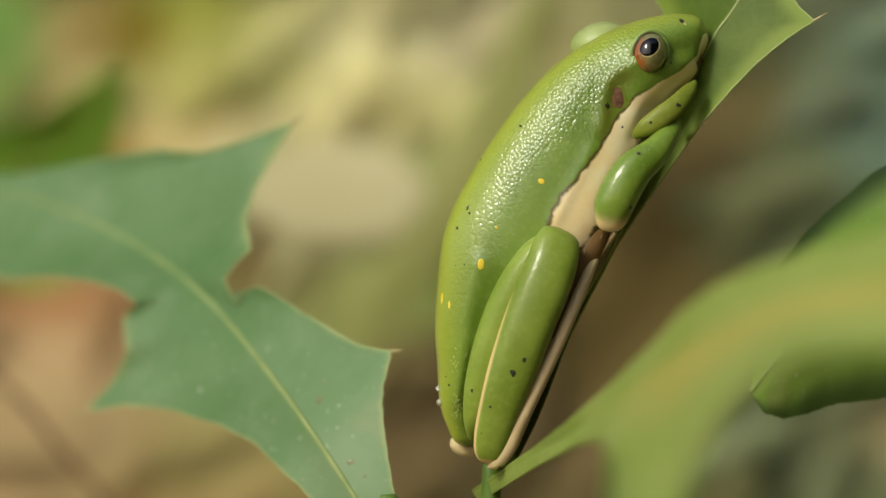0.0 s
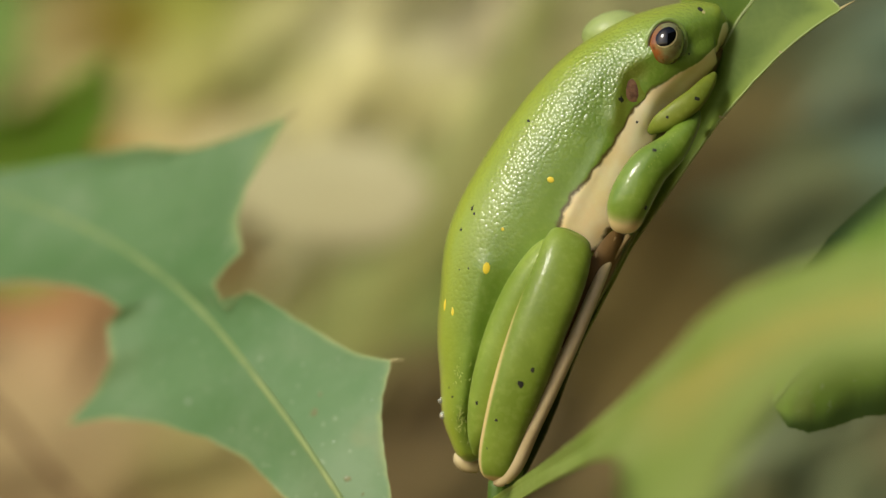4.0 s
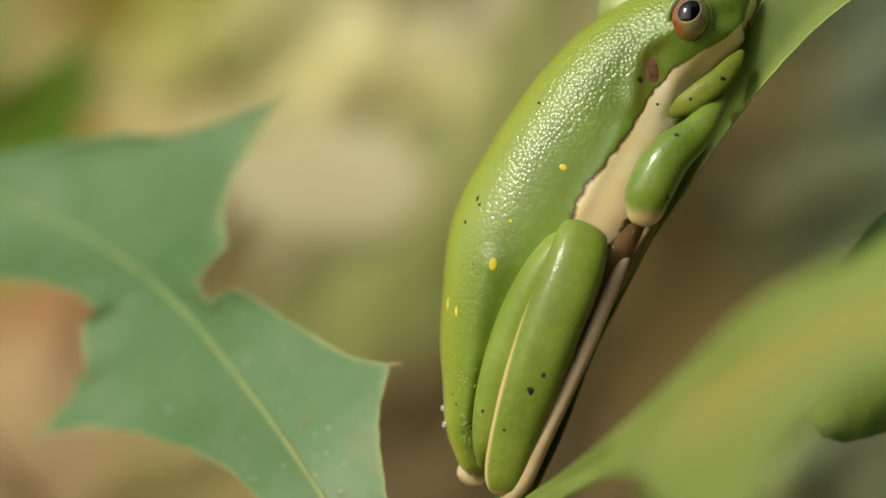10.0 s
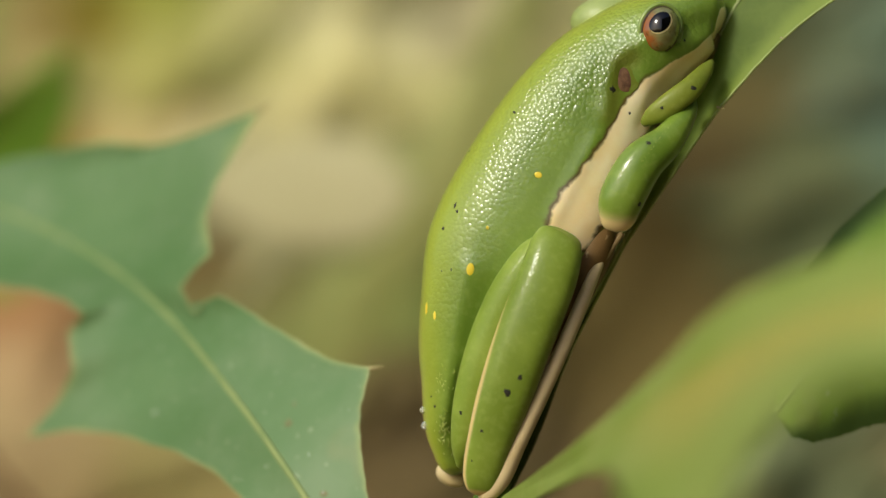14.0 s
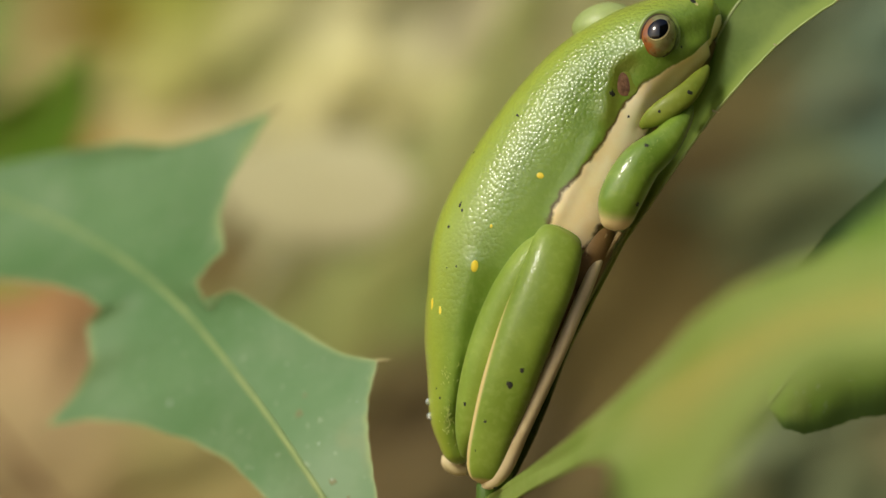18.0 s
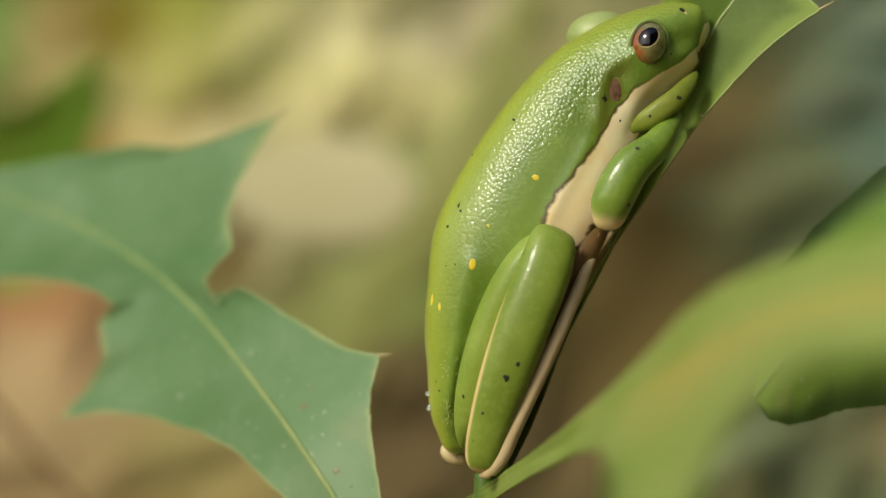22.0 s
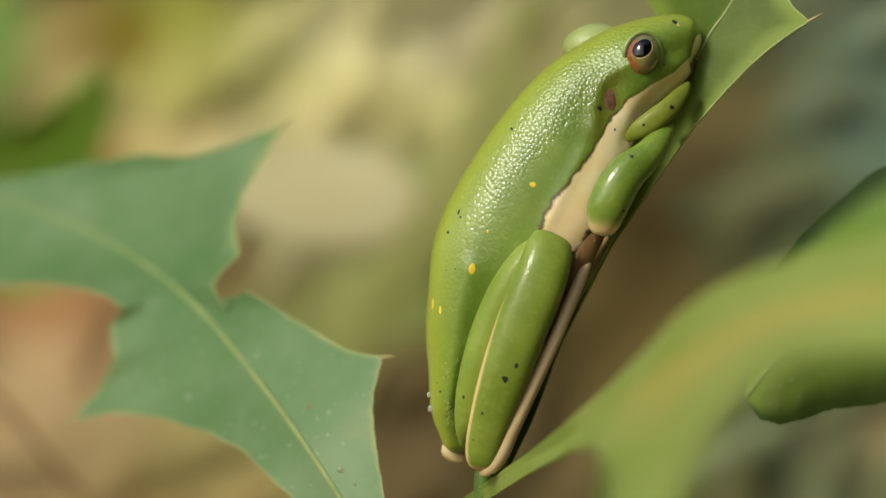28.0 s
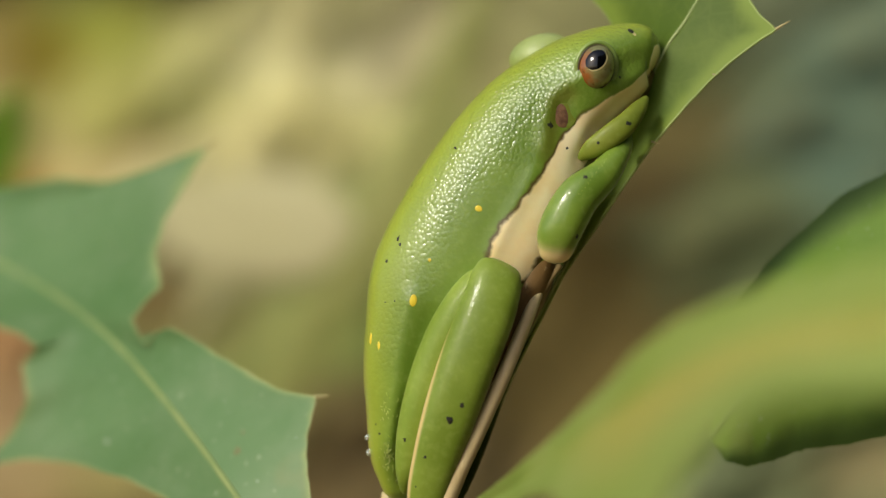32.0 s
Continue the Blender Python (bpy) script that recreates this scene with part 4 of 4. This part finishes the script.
def limbs():
    # far hind heel and near hind leg, folded
    limb("heel", [((1.28, 1.97, -19.37), 0.41, 0.52), ((1.57, 1.62, -19.94), 0.93, 1.04), ((2.27, 1.16, -20.45), 0.93, 0.99), ((3.25, 1.04, -20.79), 0.58, 0.58)], M_HEEL, 24, 24)
    limb("thigh", [((11.61, -6.50, 0.78), 0.5, 0.5), ((11.05, -6.80, 0.62), 1.0, 1.0), ((9.76, -6.90, -0.44), 1.75, 1.6), ((7.70, -6.70, -3.38), 1.95, 2.0), ((5.87, -6.30, -7.11), 1.9, 2.1), ((4.53, -5.90, -10.90), 1.75, 2.1), ((3.69, -5.40, -14.26), 1.55, 1.9), ((3.18, -4.70, -17.07), 1.15, 1.5), ((2.96, -4.00, -18.88), 0.55, 0.7), ((2.91, -3.70, -19.33), 0.2, 0.25)],
         M_THIGH, 60, 40)
    limb("shin", [((12.05, -6.45, 1.30), 1.30, 0.46), ((11.95, -6.95, 1.10), 2.00, 1.04), ((11.52, -7.50, 0.20), 2.42, 1.68), ((10.60, -8.00, -2.69), 2.66, 2.03), ((8.71, -8.25, -7.50), 2.66, 2.15), ((6.94, -8.00, -12.60), 2.50, 1.97), ((5.55, -7.40, -16.97), 2.10, 1.68), ((4.93, -6.85, -19.55), 1.85, 1.45), ((4.75, -6.60, -20.90), 1.50, 1.10), ((4.70, -6.45, -21.50), 0.95, 0.55), ((4.70, -6.40, -21.62), 0.25, 0.2)],
         M_SHIN, 84, 56, trim_side=0.12, trim_from=0.74, square=2.5)
    limb("foot", [((15.81, -3.60, -0.23), 0.40, 0.46), ((14.40, -5.80, -3.29), 0.60, 0.80), ((12.30, -7.20, -8.11), 0.68, 0.95), ((10.18, -7.60, -12.66), 0.72, 1.00), ((8.11, -7.50, -16.99), 0.76, 1.00), ((6.56, -7.00, -20.23), 0.85, 0.95), ((5.34, -6.60, -21.69), 0.66, 0.70), ((4.56, -6.30, -21.98), 0.25, 0.25)], M_FOOT)
    # foreleg
    limb("forearm", [((23.90, -3.40, 13.30), 0.50, 0.60), ((23.27, -5.00, 12.15), 0.95, 1.00), ((21.41, -6.90, 9.78), 1.55, 1.50), ((19.11, -7.83, 7.78), 1.97, 1.80), ((17.44, -8.00, 4.86), 2.03, 1.86), ((17.00, -7.54, 2.98), 1.62, 1.51), ((16.89, -7.07, 2.18), 0.99, 0.81), ((16.84, -6.96, 1.77), 0.23, 0.23)],
         M_ARM, 60, 40, trim_from=0.5)
    limb("upper_arm", [((19.47, -5.00, 11.49), 0.35, 0.40), ((20.45, -5.70, 12.25), 0.90, 0.65), ((22.01, -6.00, 13.30), 1.10, 0.70), ((23.70, -5.60, 14.59), 1.05, 0.70), ((24.99, -4.20, 16.08), 0.75, 0.60), ((25.70, -3.20, 17.00), 0.30, 0.35)], M_HAND, 36, 28)
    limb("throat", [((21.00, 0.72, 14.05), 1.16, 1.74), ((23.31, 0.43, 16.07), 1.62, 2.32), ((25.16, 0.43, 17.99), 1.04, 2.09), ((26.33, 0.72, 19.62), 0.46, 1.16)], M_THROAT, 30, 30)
    # belly and toes between the limbs; the shade there is in the belly's brown
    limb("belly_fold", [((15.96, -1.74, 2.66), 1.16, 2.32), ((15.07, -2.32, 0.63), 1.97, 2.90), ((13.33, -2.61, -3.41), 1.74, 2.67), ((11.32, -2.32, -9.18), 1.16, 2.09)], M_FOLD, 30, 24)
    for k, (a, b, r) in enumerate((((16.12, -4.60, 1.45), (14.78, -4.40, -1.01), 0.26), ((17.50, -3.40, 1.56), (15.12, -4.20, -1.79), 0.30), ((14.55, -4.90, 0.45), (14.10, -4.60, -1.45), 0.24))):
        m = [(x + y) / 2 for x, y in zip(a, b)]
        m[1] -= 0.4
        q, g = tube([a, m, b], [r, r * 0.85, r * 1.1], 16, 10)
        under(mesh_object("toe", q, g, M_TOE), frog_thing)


limbs()


# ---- marks on the skin ----


def skin_trees():
    trees = []
    for ob in frog_thing.children:
        if ob.name.split(".")[0] in ("body", "shin", "thigh", "forearm", "foot", "upper_arm", "eardrum"):
            me = ob.data
            trees.append(BVHTree.FromPolygons([v.co.copy() for v in me.vertices], [tuple(p.vertices) for p in me.polygons]))
    return trees


TREES = skin_trees()


def on_skin(x, z):
    """The frog's near surface at (x, z) in millimetres."""
    best = None
    for t in TREES:
        hit, normal, _, _ = t.ray_cast(Vector((x * MM, -0.06, z * MM)), Vector((0, 1, 0)))
        if hit and (best is None or hit.y < best[0].y):
            best = (hit, normal if normal.y < 0 else -normal)
    return best


def mark(name, at, ra, rb, material, turn=0.0, thick=0.05, label=""):
    """A small flat fleck or spot that lies on the skin."""
    got = on_skin(at[0], at[2])
    if not got:
        return
    p, nrm = got
    rot = (-nrm).to_track_quat("Y", "Z").to_matrix() @ Matrix.Rotation(radians(turn), 3, "Y")
    q, g = ball((0, 0, 0), (ra, thick, rb), 0, 8, 12)
    if name.startswith("eardrum"):
        q = [tuple(Vector(v) * (1.0 + 0.1 * noise.noise(Vector(v) * 1.6))) for v in q]
    if name == "speck":
        q = [tuple(Vector(v) * (0.8 + 0.75 * noise.noise(Vector(v) * 7 + Vector((at[0], 0, at[2]))))) for v in q]
    verts = [tuple(p / MM + rot @ Vector(v)) for v in q]
    under(mesh_object(name, verts, g, material), frog_thing, label)


def marks():
    mark("eardrum_rim", (17.86, -5.51, 15.50), 1.45, 1.52, M_HAND, 8, 0.06)
    mark("eardrum", (17.80, -5.51, 15.39), 1.30, 1.25, M_EARDRUM, 8, 0.12, "round mottled brown eardrum")
    mark("nostril", (24.37, -2.32, 23.28), 0.26, 0.35, M_DIRT, -20, 0.08)
    mark("nostril_rim", (24.66, -2.32, 23.04), 0.17, 0.29, M_RIM, -20, 0.04)
    for at, a, b, t in (((3.85, -5.22, -1.55), 0.35, 0.58, 8), ((-0.11, -3.48, -5.07), 0.23, 0.58, 4), ((0.63, -4.06, -5.70), 0.17, 0.41, 0), ((5.40, -5.80, 2.18), 0.14, 0.17, 0), ((9.97, -6.38, 6.88), 0.35, 0.29, 20)):
        mark("yellow_spot", at, a, b, M_YELLOW, t, 0.06)
    for at, a, b, t in (((2.53, -4.93, 4.20), 0.17, 0.35, 20), ((2.70, -4.93, 3.68), 0.17, 0.17, 0), ((1.44, -4.35, 2.13), 0.23, 0.23, 0), ((7.88, -4.93, 12.53), 0.23, 0.12, 30), ((3.86, -3.48, 9.17), 0.17, 0.12, 0), ((7.05, -11.02, -12.52), 0.35, 0.46, -20),
                        ((8.19, -11.02, -11.15), 0.29, 0.29, 0), ((16.69, -6.09, 14.52), 0.35, 0.35, 0), ((23.88, -6.96, 14.61), 0.29, 0.29, 0), ((19.78, -9.86, 9.63), 0.29, 0.23, 10), ((18.92, -9.86, 4.16), 0.23, 0.29, 0), ((18.21, -5.51, 12.35), 0.17, 0.17, 0),
                        ((21.08, -6.96, 12.83), 0.17, 0.17, 0), ((23.21, -5.22, 18.90), 0.12, 0.17, 0), ((4.78, -10.44, -15.94), 0.17, 0.17, 0), ((3.88, -9.57, -18.65), 0.12, 0.12, 0), ((0.29, -3.48, -13.02), 0.12, 0.12, 0), ((0.63, -3.48, -13.89), 0.17, 0.12, 0),
                        ((2.93, -6.96, -14.38), 0.17, 0.23, 0), ((1.27, -4.35, -1.67), 0.12, 0.12, 0), ((2.13, -4.35, -1.55), 0.12, 0.12, 0), ((5.73, -6.96, -22.16), 0.35, 0.23, 0)):
        mark("speck", at, a, b, M_DIRT, t, 0.04)
    rng = random.Random(4)
    # small wet wrinkles near the vent
    for cx, cz, wide, tall, count in ((1.40, -16.13, 0.36, 1.0, 52), (1.30, -11.48, 0.45, 0.7, 18)):
        for k in range(count):
            at = (cx + wide * rng.gauss(0, 1), 0, cz + tall * rng.gauss(0, 1))
            mark("granule", at, 0.04 + 0.04 * rng.random(), 0.09 + 0.14 * rng.random(), M_GRANULE, rng.gauss(0, 30), 0.05)
    # row of pale dots on the forearm in place of its sparkle
    for k in range(16):
        a, b = (22.73, -5.80, 12.57), (19.23, -7.54, 8.07)
        q = k / 15 + 0.03 * rng.random()
        at = tuple(x + (y - x) * q + 0.15 * rng.random() for x, y in zip(a, b))
        mark("granule", at, 0.04, 0.05, M_GRANULE, 0, 0.04)
    for at, r in (((-0.46, -1.16, -14.29), 0.29), ((-0.29, -1.16, -15.68), 0.35), ((-0.52, -0.58, -7.36), 0.23)):
        q, g = ball(at, (r, r, r * 1.1), 0, 12, 16)
        tagged(mesh_object("water_droplet", q, g, M_WATER), "tiny clear water droplet on the frog's back", "droplet", "droplets on the frog")


marks()
